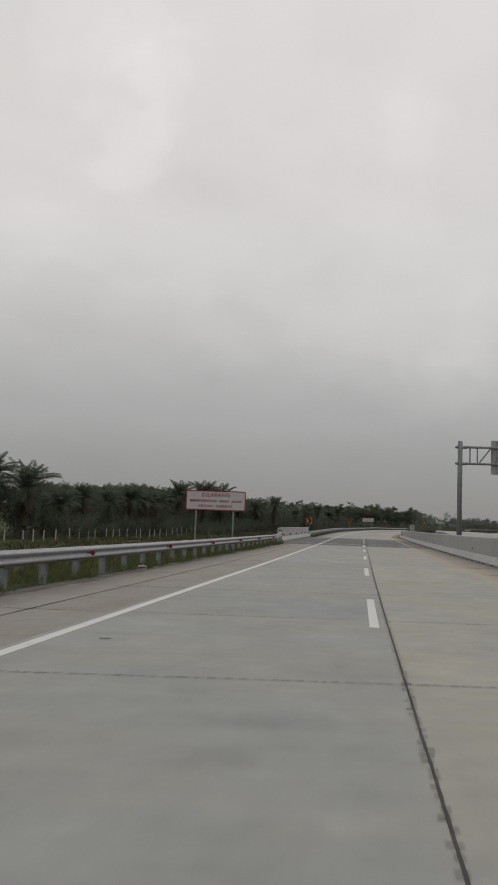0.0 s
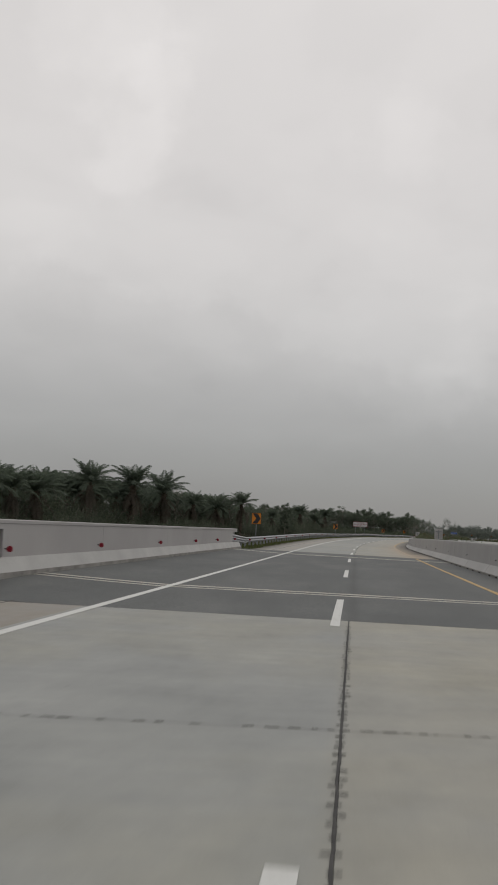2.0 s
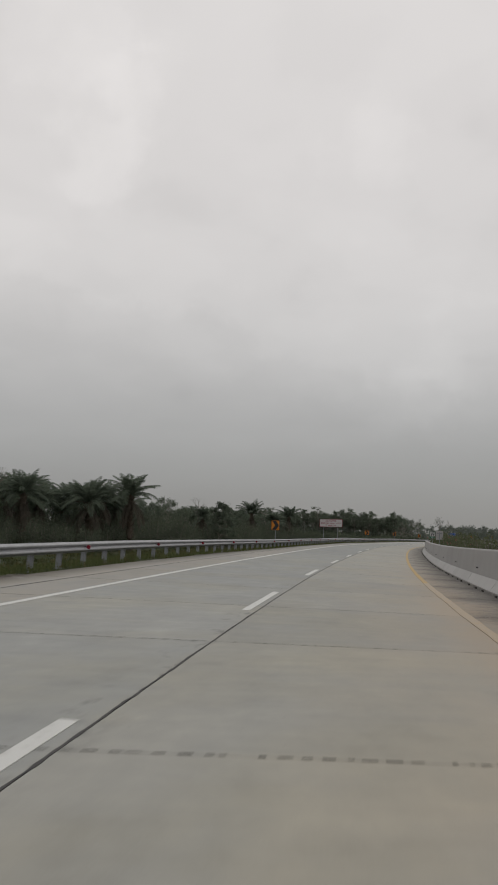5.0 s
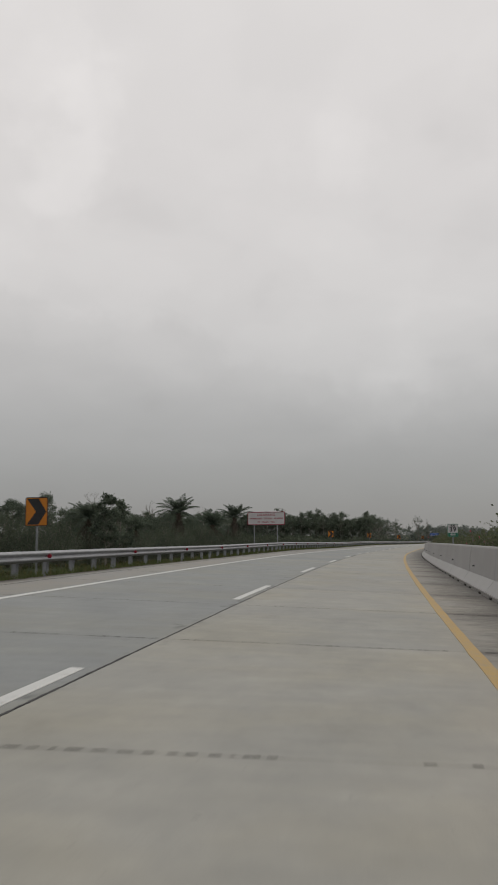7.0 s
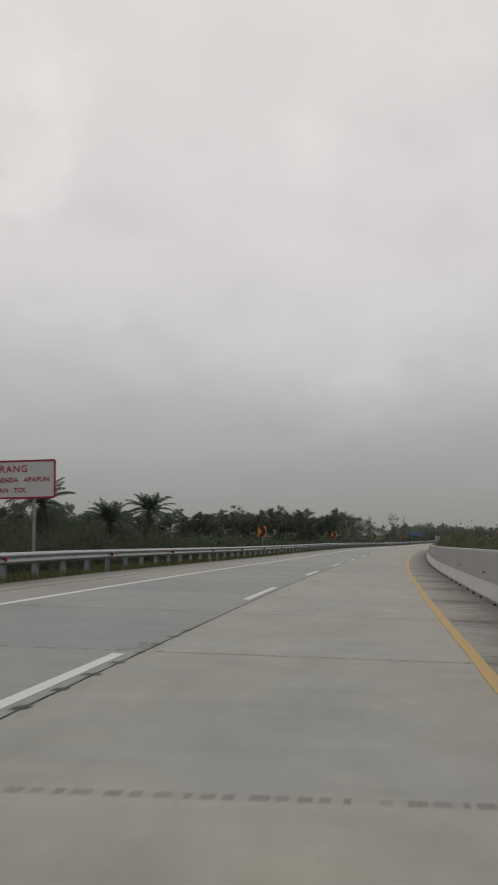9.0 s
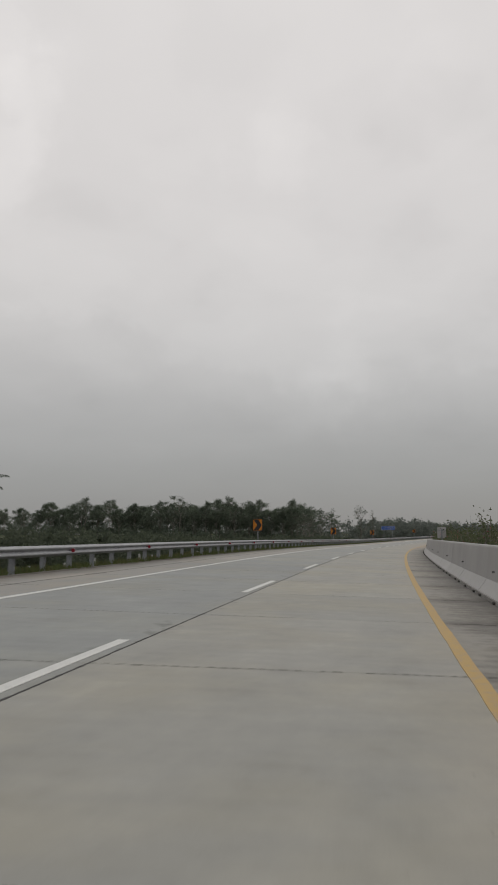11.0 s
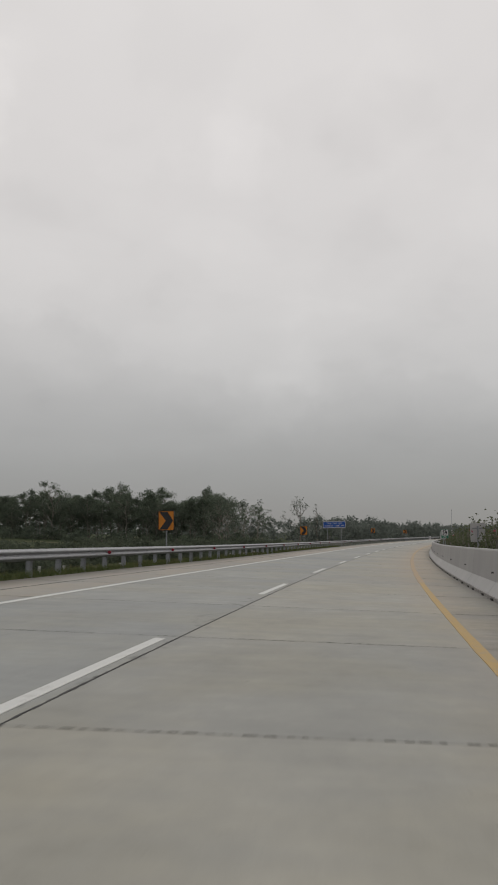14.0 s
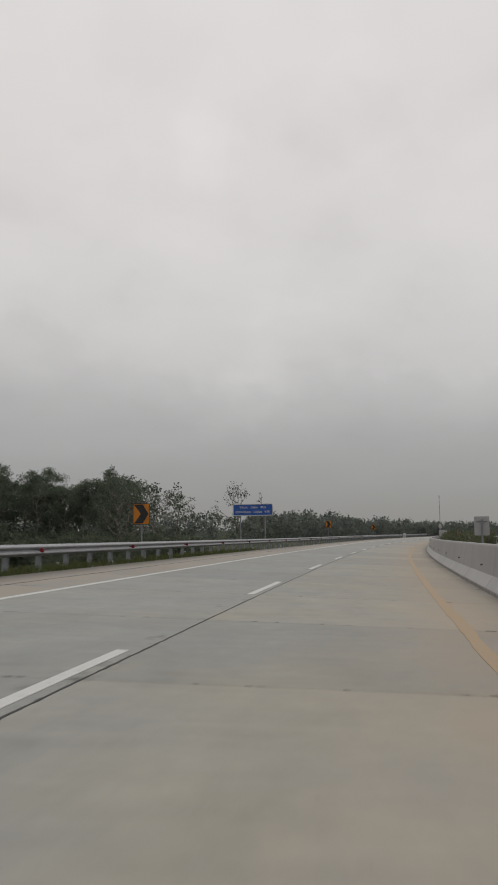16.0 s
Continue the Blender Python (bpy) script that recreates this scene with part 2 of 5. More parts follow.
    stretch = ramp(t, along, [(0.03, 0.5), (0.066, 0.8), (0.07, 0.0), (0.108, 0.0), (0.118, 1.0), (0.30, 1.0), (0.365, 0.6), (0.40, 0.1)])
    smear = noise_out(t, 16.0, 5.0, 0.7, uv, (0.5, 1.6, 1.0))
    phase = arith(t, "FRACT", arith(t, "DIVIDE", arith(t, "SUBTRACT", arith(t, "MULTIPLY", sep.outputs[1], 10.0), 0.8), 5.0))
    joint = ramp(t, phase, [(0.0, 1.0), (0.10, 0.45), (0.30, 0.0), (0.74, 0.0), (0.92, 0.5), (1.0, 1.0)])
    inward = ramp(t, arith(t, "SUBTRACT", u, 3.95), [(0.0, 0.0), (0.25, 0.35), (1.0, 1.0)])
    blot = noise_out(t, 55.0, 4.0, 0.7, uv, (0.7, 1.0, 1.0))
    wash = arith(t, "ADD", arith(t, "MULTIPLY", inward, 0.34), arith(t, "ADD", arith(t, "MULTIPLY", joint, 0.26), arith(t, "ADD", arith(t, "MULTIPLY", smear, 0.8), arith(t, "MULTIPLY", arith(t, "SUBTRACT", blot, 0.5), 0.9))))
    verge = arith(t, "MULTIPLY", arith(t, "GREATER_THAN", u, 3.74), ramp(t, wash, [(0.40, 0.22), (0.64, 0.62), (0.92, 1.0)]))
    dusty = blend(t, "MIX", arith(t, "MULTIPLY", verge, stretch), dusty, (0.074, 0.064, 0.054))
    gutter = arith(t, "MULTIPLY", ramp(t, arith(t, "SUBTRACT", 5.3, u), [(0.0, 1.0), (0.55, 0.0)]), ramp(t, cloud, [(0.36, 0.2), (0.6, 1.0)]))
    dusty = blend(t, "MIX", arith(t, "MULTIPLY", gutter, 0.75), dusty, (0.075, 0.069, 0.059))
    dusty = blend(t, "MIX", arith(t, "MULTIPLY", ramp(t, pits, [(0.70, 0.0), (0.76, 0.8)]), ramp(t, cloud, [(0.50, 0.0), (0.60, 1.0)])), dusty, (0.10, 0.10, 0.095))
    # tar and rubber scuffed onto the slabs beside the long joint
    beside = ramp(t, arith(t, "ABSOLUTE", arith(t, "SUBTRACT", u, 0.06)), [(0.05, 1.0), (0.34, 0.0)])
    scuff = arith(t, "MULTIPLY", beside, ramp(t, arith(t, "ADD", arith(t, "MULTIPLY", cloud, 0.5), arith(t, "MULTIPLY", patch, 0.5)), [(0.53, 0.0), (0.62, 0.75)]))
    scuff = arith(t, "MULTIPLY", scuff, ramp(t, along, [(0.069, 0.0), (0.10, 1.0)]))
    dusty = blend(t, "MIX", scuff, dusty, (0.085, 0.09, 0.086))
    info = t.nodes.new("ShaderNodeObjectInfo")
    col = blend(t, "MULTIPLY", 1.0, dusty, ramp(t, info.outputs["Random"], [(0.0, (0.88, 0.895, 0.915)), (0.2, (0.95, 0.955, 0.965)), (0.6, (0.975, 0.98, 0.98)), (1.0, (1.04, 1.035, 1.025))]))
    wire(t, col, b.inputs["Base Color"])
    rough = ramp(t, mix, [(0.3, 0.62), (0.7, 0.82)])
    wire(t, rough, b.inputs["Roughness"])
    tine = node(t, "ShaderNodeTexWave", Scale=22.0, Distortion=2.0, Detail=2.0)
    mp = t.nodes.new("ShaderNodeMapping")
    mp.inputs["Scale"].default_value = (0.02, 3.0, 1.0)
    wire(t, uv, mp.inputs[0])
    wire(t, mp.outputs[0], tine.inputs[0])
    bump(t, b, arith(t, "ADD", arith(t, "MULTIPLY", fine, 0.7), arith(t, "MULTIPLY", tine.outputs[1], 0.25)), 0.25, 0.006)
    return m


def deck_asphalt():
    m, t, b = material("deck_asphalt", 0.75, 0.0, 0.45)
    uv = t.nodes.new("ShaderNodeUVMap").outputs[0]
    wide = noise_out(t, 6.0, 5.0, 0.6, uv, (1.0, 0.3, 1.0))
    scuff = noise_out(t, 150.0, 5.0, 0.75, uv, (1.0, 0.6, 1.0))
    grit = noise_out(t, 900.0, 3.0, 0.7, uv)
    mix = arith(t, "ADD", arith(t, "MULTIPLY", wide, 0.4), arith(t, "ADD", arith(t, "MULTIPLY", scuff, 0.35), arith(t, "MULTIPLY", grit, 0.25)))
    base = ramp(t, mix, [(0.36, (0.048, 0.053, 0.053)), (0.51, (0.075, 0.080, 0.079)), (0.65, (0.125, 0.130, 0.126))])
    # a dark worn track where the paver's passes meet
    sep = t.nodes.new("ShaderNodeSeparateXYZ")
    wire(t, uv, sep.inputs[0])
    seam = ramp(t, arith(t, "ABSOLUTE", arith(t, "SUBTRACT", arith(t, "MULTIPLY", sep.outputs[0], 10.0), 0.24)), [(0.0, 0.42), (0.05, 0.3), (0.16, 0.0)])
    wire(t, blend(t, "MIX", seam, base, (0.035, 0.037, 0.036)), b.inputs["Base Color"])
    bump(t, b, grit, 0.5, 0.006)
    return m


def paint(name, col, worn, fade=0.5, rough=0.6):
    """Road paint, thin and scuffed, with the surface showing through."""
    m, t, b = material(name, rough, 0.0, 0.4)
    a = noise_out(t, 9.0, 5.0, 0.65)
    f = noise_out(t, 120.0, 3.0, 0.6)
    mix = arith(t, "ADD", arith(t, "MULTIPLY", a, 0.7), arith(t, "MULTIPLY", f, 0.3))
    wire(t, ramp(t, mix, [(fade - 0.14, worn), (fade, col)]), b.inputs["Base Color"])
    bump(t, b, f, 0.2, 0.003)
    return m


def foliage(name, dark, light, through_leaf=0.38):
    """Leaves, varied from clump to clump and from plant to plant."""
    m, t, b = material(name, 0.75, 0.0, 0.2)
    geo = t.nodes.new("ShaderNodeNewGeometry")
    info = t.nodes.new("ShaderNodeObjectInfo")
    n = noise_out(t, 0.5, 3.0)
    pick = arith(t, "ADD", arith(t, "MULTIPLY", geo.outputs["Random Per Island"], 0.5), arith(t, "ADD", arith(t, "MULTIPLY", n, 0.3), arith(t, "MULTIPLY", info.outputs["Random"], 0.2)))
    col = ramp(t, pick, [(0.2, dark), (0.8, light)])
    wire(t, col, b.inputs["Base Color"])
    glow = t.nodes.new("ShaderNodeBsdfTranslucent")
    wire(t, col, glow.inputs[0])
    mix = t.nodes.new("ShaderNodeMixShader")
    mix.inputs[0].default_value = through_leaf
    wire(t, b.outputs[0], mix.inputs[1])
    wire(t, glow.outputs[0], mix.inputs[2])
    wire(t, mix.outputs[0], t.nodes["Material Output"].inputs[0])
    return m


SLAB = slab_concrete()
ASPHALT = deck_asphalt()
SEALANT = speckled("joint_sealant", (0.012, 0.012, 0.012), (0.05, 0.048, 0.045), 4.0, 60.0, 0.7)
WHITE_LINE = paint("white_road_paint", (0.52, 0.525, 0.505), (0.36, 0.355, 0.335), 0.46)
YELLOW_LINE = paint("yellow_road_paint", (0.375, 0.242, 0.062), (0.285, 0.215, 0.130), 0.52)
YELLOW_DUST = paint("dusty_yellow_road_paint", (0.35, 0.228, 0.095), (0.30, 0.222, 0.142), 0.60)
YELLOW_BURIED = paint("yellow_road_paint_under_dust", (0.335, 0.245, 0.135), (0.300, 0.245, 0.178), 0.62)
SILT = speckled("dark_roadside_silt", (0.042, 0.039, 0.033), (0.125, 0.112, 0.092), 2.2, 40.0, 0.95, 0.5)
JOINT_DIRT = speckled("joint_dirt", (0.022, 0.021, 0.019), (0.062, 0.058, 0.052), 3.0, 50.0, 0.85)
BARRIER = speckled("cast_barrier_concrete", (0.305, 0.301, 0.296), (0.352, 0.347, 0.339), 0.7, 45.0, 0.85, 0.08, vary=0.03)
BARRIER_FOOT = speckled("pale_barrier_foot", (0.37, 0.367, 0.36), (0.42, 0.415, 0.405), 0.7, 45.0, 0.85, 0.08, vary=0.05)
PARAPET = speckled("parapet_concrete", (0.322, 0.312, 0.308), (0.362, 0.352, 0.347), 0.6, 45.0, 0.85, 0.06)
PARAPET_FOOT = speckled("whitewashed_concrete", (0.33, 0.328, 0.32), (0.42, 0.418, 0.405), 0.9, 30.0, 0.85, 0.08)
RAW_CONCRETE = speckled("raw_concrete", (0.16, 0.155, 0.145), (0.30, 0.29, 0.27), 3.0, 50.0, 0.9, 0.4)
ZINC = speckled("galvanised_steel", (0.27, 0.274, 0.286), (0.36, 0.365, 0.38), 6.0, 90.0, 0.54, 0.06, 0.7, 0.5)
POST_ZINC = speckled("dull_galvanised_steel", (0.19, 0.20, 0.212), (0.28, 0.292, 0.305), 3.0, 60.0, 0.6, 0.06, 0.35, 0.5)
SIGN_BACK = speckled("aluminium_sign_back", (0.34, 0.332, 0.33), (0.42, 0.412, 0.41), 3.0, 60.0, 0.5, 0.05, 0.3)
RED_LENS = speckled("red_reflector_plastic", (0.17, 0.008, 0.018), (0.27, 0.012, 0.026), 20.0, 90.0, 0.3, 0.1)
BLACK_STUD = speckled("dark_plastic", (0.07, 0.07, 0.07), (0.13, 0.13, 0.13), 20.0, 90.0, 0.5, 0.1)
SIGN_WHITE = speckled("white_sign_sheeting", (0.46, 0.455, 0.46), (0.53, 0.525, 0.53), 2.0, 60.0, 0.5, 0.03)
SIGN_RED = speckled("red_sign_sheeting", (0.25, 0.014, 0.04), (0.32, 0.02, 0.05), 3.0, 60.0, 0.5, 0.03)
SIGN_ORANGE = speckled("orange_sign_sheeting", (0.46, 0.155, 0.014), (0.55, 0.20, 0.018), 3.0, 60.0, 0.5, 0.03)
SIGN_BLACK = speckled("black_sign_sheeting", (0.012, 0.012, 0.014), (0.03, 0.03, 0.034), 3.0, 60.0, 0.5, 0.03)
SIGN_BLUE = speckled("blue_sign_sheeting", (0.018, 0.07, 0.30), (0.028, 0.10, 0.37), 3.0, 60.0, 0.5, 0.03)
SIGN_GREEN = speckled("green_sign_sheeting", (0.012, 0.12, 0.07), (0.02, 0.16, 0.095), 3.0, 60.0, 0.5, 0.03)
FENCE_WHITE = speckled("whitewashed_fence_post", (0.26, 0.26, 0.24), (0.46, 0.46, 0.44), 5.0, 60.0, 0.85, 0.2)
BARK = speckled("grey_bark", (0.10, 0.088, 0.072), (0.26, 0.24, 0.21), 5.0, 40.0, 0.9, 0.5)
PALM_BARK = speckled("palm_bark", (0.045, 0.036, 0.028), (0.13, 0.105, 0.08), 4.0, 30.0, 0.95, 0.6)
WEED = foliage("field_weed_leaf", (0.040, 0.050, 0.022), (0.105, 0.112, 0.048), 0.2)
GRASS = foliage("verge_grass", (0.050, 0.068, 0.026), (0.118, 0.138, 0.050), 0.3)
DRY_GRASS = foliage("dry_grass", (0.085, 0.080, 0.036), (0.165, 0.145, 0.068), 0.2)
PALM_LEAF = foliage("oil_palm_leaf", (0.074, 0.094, 0.074), (0.124, 0.152, 0.108), 0.5)
PALM_DRY = foliage("withered_palm_leaf", (0.068, 0.060, 0.049), (0.122, 0.106, 0.084))
TREE_LEAF = foliage("rubber_tree_leaf", (0.072, 0.090, 0.072), (0.142, 0.172, 0.118), 0.42)
BUSH_LEAF = foliage("undergrowth_leaf", (0.066, 0.080, 0.060), (0.114, 0.134, 0.090), 0.5)
HEDGE_LEAF = foliage("median_shrub_leaf", (0.068, 0.082, 0.046), (0.138, 0.156, 0.084), 0.45)
# distance haze put into the leaf colour: paler and greyer than near leaves
HAZED_LEAF = foliage("far_wood_leaf_with_haze", (0.128, 0.146, 0.132), (0.190, 0.212, 0.184), 0.6)
BLOSSOM = foliage("pink_bougainvillea_blossom", (0.30, 0.06, 0.10), (0.45, 0.12, 0.15))


def soil_and_grass():
    m, t, b = material("grassy_ground", 0.95, 0.0, 0.2)
    wide = noise_out(t, 0.09, 5.0, 0.6)
    mid = noise_out(t, 1.1, 5.0, 0.6)
    fine = noise_out(t, 16.0, 4.0, 0.7)
    green = ramp(t, mid, [(0.32, (0.018, 0.026, 0.010)), (0.55, (0.036, 0.048, 0.018)), (0.72, (0.070, 0.074, 0.030))])
    bare = ramp(t, fine, [(0.3, (0.11, 0.085, 0.05)), (0.7, (0.20, 0.16, 0.10))])
    mask = ramp(t, arith(t, "ADD", arith(t, "MULTIPLY", wide, 0.6), arith(t, "MULTIPLY", mid, 0.4)), [(0.53, 0.0), (0.66, 0.7)])
    col = blend(t, "MIX", mask, green, bare)
    wire(t, col, b.inputs["Base Color"])
    bump(t, b, arith(t, "ADD", mid, fine), 0.7, 0.05)
    return m


SOIL = soil_and_grass()

# ---- building blocks ----


def mesh_of(name, bm, mat, smooth=False):
    me = bpy.data.meshes.new(name)
    bm.to_mesh(me)
    bm.free()
    me.materials.append(mat)
    if smooth:
        for p in me.polygons:
            p.use_smooth = True
    return me


def part(name, bm, mat, parent, label="", smooth=False):
    ob = new(name, mesh_of(name, bm, mat, smooth))
    if parent is not None:
        ob.parent = parent
    return tagged(ob, label)


def shared(name, me, parent, m, label=""):
    """Another object on the same mesh."""
    ob = new(name, me)
    ob.parent = parent
    ob.matrix_basis = m
    return tagged(ob, label)


def data_part(name, verts, faces, mat, parent=None, uvs=None, smooth=False):
    me = bpy.data.meshes.new(name)
    me.from_pydata([tuple(v) for v in verts], [], faces)
    if uvs is not None:
        layer = me.uv_layers.new(name="UVMap")
        for loop in me.loops:
            layer.data[loop.index].uv = uvs[loop.vertex_index]
    me.materials.append(mat)
    if smooth:
        for p in me.polygons:
            p.use_smooth = True
    me.update()
    ob = new(name, me)
    if parent is not None:
        ob.parent = parent
    return ob


def thing(name, label, category, m=None, group="", kind=""):
    ob = new(name)
    ob.empty_display_size = 0.2
    if m is not None:
        ob.matrix_basis = m
    return tagged(ob, label, category, group, kind)


def add_box(bm, size, m, bevel=0.0):
    got = bmesh.ops.create_cube(bm, size=1.0, matrix=m @ Matrix.Diagonal((*size, 1)))
    if bevel:
        edges = list({e for v in got["verts"] for e in v.link_edges})
        bmesh.ops.bevel(bm, geom=edges, offset=bevel, segments=1, affect="EDGES")


def add_tube(bm, points, radii, sides=8, cap=True):
    """A tapered tube through the points."""
    rings = []
    for i, (p, r) in enumerate(zip(points, radii)):
        a, b = points[max(i - 1, 0)], points[min(i + 1, len(points) - 1)]
        q = (Vector(b) - Vector(a)).to_track_quat("Z", "Y")
        rings.append([bm.verts.new(Vector(p) + q @ Vector((r * math.cos(2 * math.pi * k / sides), r * math.sin(2 * math.pi * k / sides), 0))) for k in range(sides)])
    for lo, hi in zip(rings, rings[1:]):
        for k in range(sides):
            bm.faces.new((lo[k], lo[(k + 1) % sides], hi[(k + 1) % sides], hi[k]))
    if cap:
        bm.faces.new(rings[-1])
        bm.faces.new(rings[0][::-1])


def sweep(profile, stations, where=None):
    """Vertices and faces of a closed (u, z) profile carried along the road; the ends are closed."""
    verts, faces, n = [], [], len(profile)
    for s in stations:
        m = road_frame(s)
        verts += [m @ Vector((u, 0, z - shoulder_drop(s, u))) for u, z in (profile if where is None else where(s))]
    for i in range(len(stations) - 1):
        for k in range(n):
            a, b = i * n + k, i * n + (k + 1) % n
            faces.append((a, b, b + n, a + n))
    faces += [tuple(range(n))[::-1], tuple(range((len(stations) - 1) * n, len(stations) * n))]
    return verts, faces


# ---- ground ----


def ground_height(s, u):
    """Height of the open ground beside the road, above the level of the dashed line."""
    d = -u - 6.0 if u < 0 else u - 5.7
    if d <= 0:
        return -0.35 - u * math.tan(bank(s))
    fall = np.interp(d, [0, 1.5, 3.5, 8, 24, 60, 400], [-0.05, -0.09, -0.35, -1.0, -1.3, -1.3, -1.3]) if u < 0 else np.interp(d, [0, 3, 6, 18, 25, 60, 400], [0.0, 0.05, -0.02, -0.05, -0.5, -1.0, -1.3])
    if u < 0 and s > 105:
        # the embankment grows higher along the bend
        g = min(1.0, (s - 105) / 80.0)
        fall += g * np.interp(d, [0, 2.5, 9, 30], [0.0, -0.15, -1.4, -2.0])
    keep = max(0.0, 1.0 - d / 40.0) if u > 0 else 1.0
    if u < -130:
        keep = -130 / u
    rough = 0.0 if d < 1.2 else (noise.noise(Vector((s * 0.09, u * 0.11, 0.3))) * 0.22 + noise.noise(Vector((s * 0.4, u * 0.4, 3.1))) * 0.06) * min(1.0, d / 6.0)
    if u > 0 and 5 < d < 20:
        rough = 0.0
    return fall - u * math.tan(bank(s)) * keep + rough - shoulder_drop(s, u)


def make_ground():
    us = [-330, -220, -150, -110, -85, -65, -50, -42, -36, -31, -27, -23, -19, -16, -13, -11, -9.6, -8.6, -7.7, -7.0, -6.4, -5.95, -5.2, 0.2, 4.6, 5.75, 6.4, 7.4, 8.6, 10.0, 11.4, 13, 18, 23.5, 26, 30, 38, 50, 75, 120, 200, 330]
    ss = list(range(-110, 991, 4))
    verts, faces, n = [], [], len(us)
    for s in ss:
        th = np.interp(s, STEP, HEADING)
        x, y, z = (np.interp(s, STEP, a) for a in (ROAD_X, ROAD_Y, ROAD_Z))
        for u in us:
            verts.append((x + u * math.cos(th), y - u * math.sin(th), z + ground_height(s, u)))
    for i in range(len(ss) - 1):
        for k in range(n - 1):
            a = i * n + k
            faces.append((a, a + 1, a + n + 1, a + n))
    # a skirt that carries the sheet out to the horizon
    rim = [k for k in range(n)] + [i * n + n - 1 for i in range(1, len(ss))] + [(len(ss) - 1) * n + k for k in range(n - 2, -1, -1)] + [i * n for i in range(len(ss) - 2, 0, -1)]
    mid = Vector((60, 420, 0))
    first = len(verts)
    for k in rim:
        v = Vector(verts[k])
        d = v - mid
        d.z = 0
        verts.append(tuple(mid + d.normalized() * 4200 + Vector((0, 0, v.z - 2.0))))
    for i in range(len(rim)):
        j = (i + 1) % len(rim)
        faces.append((rim[i], first + i, first + j, rim[j]))
    ob = data_part("ground", verts, faces, SOIL, smooth=True)
    tagged(ob, "open grassy ground with bare soil beside the toll road", "ground", kind="structure")


make_ground()

# ---- road ----
JOINT = 0.8          # first sawn joint; one every five metres
DECK = (67.2, 105.7)
COLUMNS = ((-6.0, -4.827), (-4.825, 0.185), (0.187, 5.16))
road = thing("road", "worn grey concrete toll road with two lanes and shoulders", "road", kind="structure")


def skew(s, u):
    """The near end of the deck lies slightly askew to the road."""
    return 0.095 * max(0.0, u + 5.0) * min(1.0, max(0.0, (s - DECK[0] + 2.0) / 2.0)) if s < DECK[0] + 6 else 0.0


def askew(s, u):
    """The sawn joints run askew across the road, but square up beside the bridge."""
    away = max(DECK[0] - s, s - DECK[1])
    return 0.16 * u * min(1.0, max(0.0, away / 5.0))


def slab(u0, u1, s0, s1):
    """One paving slab with chamfered top edges."""
    g, c, dep = 0.003, 0.005, 0.18
    verts, uvs = [], []
    for du, ds, z in ((g, g, -dep), (g, g, -c), (g + c, g + c, 0.0)):
        for u, s in ((u0 + du, s0 + ds), (u1 - du, s0 + ds), (u1 - du, s1 - ds), (u0 + du, s1 - ds)):
            verts.append(at(s + askew(s, u) + (skew(s, u) if s < DECK[0] + 1 else 0.0), u, z))
            uvs.append((u / 10, s / 10))
    faces = [(8, 9, 10, 11)]
    for r in (0, 4):
        faces += [(r + k, r + (k + 1) % 4, r + 4 + (k + 1) % 4, r + 4 + k) for k in range(4)]
    return verts, faces, uvs


def pave():
    joined = ([], [], [])
    singles = 0
    for n in range(-4, 142):
        a, b = JOINT + 5 * n, JOINT + 5 * n + 5
        if 0 < DECK[0] - a < 2:
            continue
        if 0 < DECK[0] - b < 2:
            b = DECK[0]
        spans = [(a, b)]
        if b > DECK[0] and a < DECK[1]:
            spans = [p for p in ((a, min(b, DECK[0])), (max(a, DECK[1]), b)) if p[1] - p[0] > 0.4]
        for s0, s1 in spans:
            for u0, u1 in COLUMNS:
                v, f, uv = slab(u0, u1, s0, s1)
                if singles < 297 and s0 > 0:
                    data_part("slab", v, f, SLAB, road, uv)
                    singles += 1
                else:
                    k = len(joined[0])
                    joined[0].extend(v)
                    joined[1].extend([tuple(i + k for i in q) for q in f])
                    joined[2].extend(uv)
    tagged(data_part("farther_slabs", *joined[:2], SLAB, road, joined[2]), kind="stuff")


def strip(name, u0, u1, stations, mat, parent, z=0.004, wander=0.0, seed=0, label="", ragged=0.0, veer=0.0):
    """A thin layer on the road, with optional wandering, ragged edges."""
    rnd = random.Random(seed)
    verts, faces, uvs, drift = [], [], [], 0.0
    for s in stations:
        drift = drift * 0.8 + rnd.uniform(-1, 1) * wander
        off = drift + veer * np.interp(s, [150, 300, 500], [0.0, 0.6, 1.0])
        a, b = u0 + off - rnd.random() * ragged, u1 + off + rnd.random() * ragged
        verts += [at(s, a, z), at(s, b, z), at(s, b, z - 0.05), at(s, a, z - 0.05)]
        uvs += [(a / 10, s / 10), (b / 10, s / 10), (b / 10, s / 10), (a / 10, s / 10)]
    for i in range(len(stations) - 1):
        k = 4 * i
        faces += [(k, k + 1, k + 5, k + 4), (k + 1, k + 2, k + 6, k + 5), (k + 3, k, k + 4, k + 7)]
    e = 4 * (len(stations) - 1)
    faces += [(3, 2, 1, 0), (e, e + 1, e + 2, e + 3)]
    return tagged(data_part(name, verts, faces, mat, parent, uvs), label)


def steps(a, b, d):
    """Stations from a to b that also take in every slab joint."""
    every = {a, b} | {JOINT + 5 * n for n in range(-6, 160) if a < JOINT + 5 * n < b}
    if d:
        every |= {a + i * d for i in range(int((b - a) / d) + 1)}
    return sorted(every)


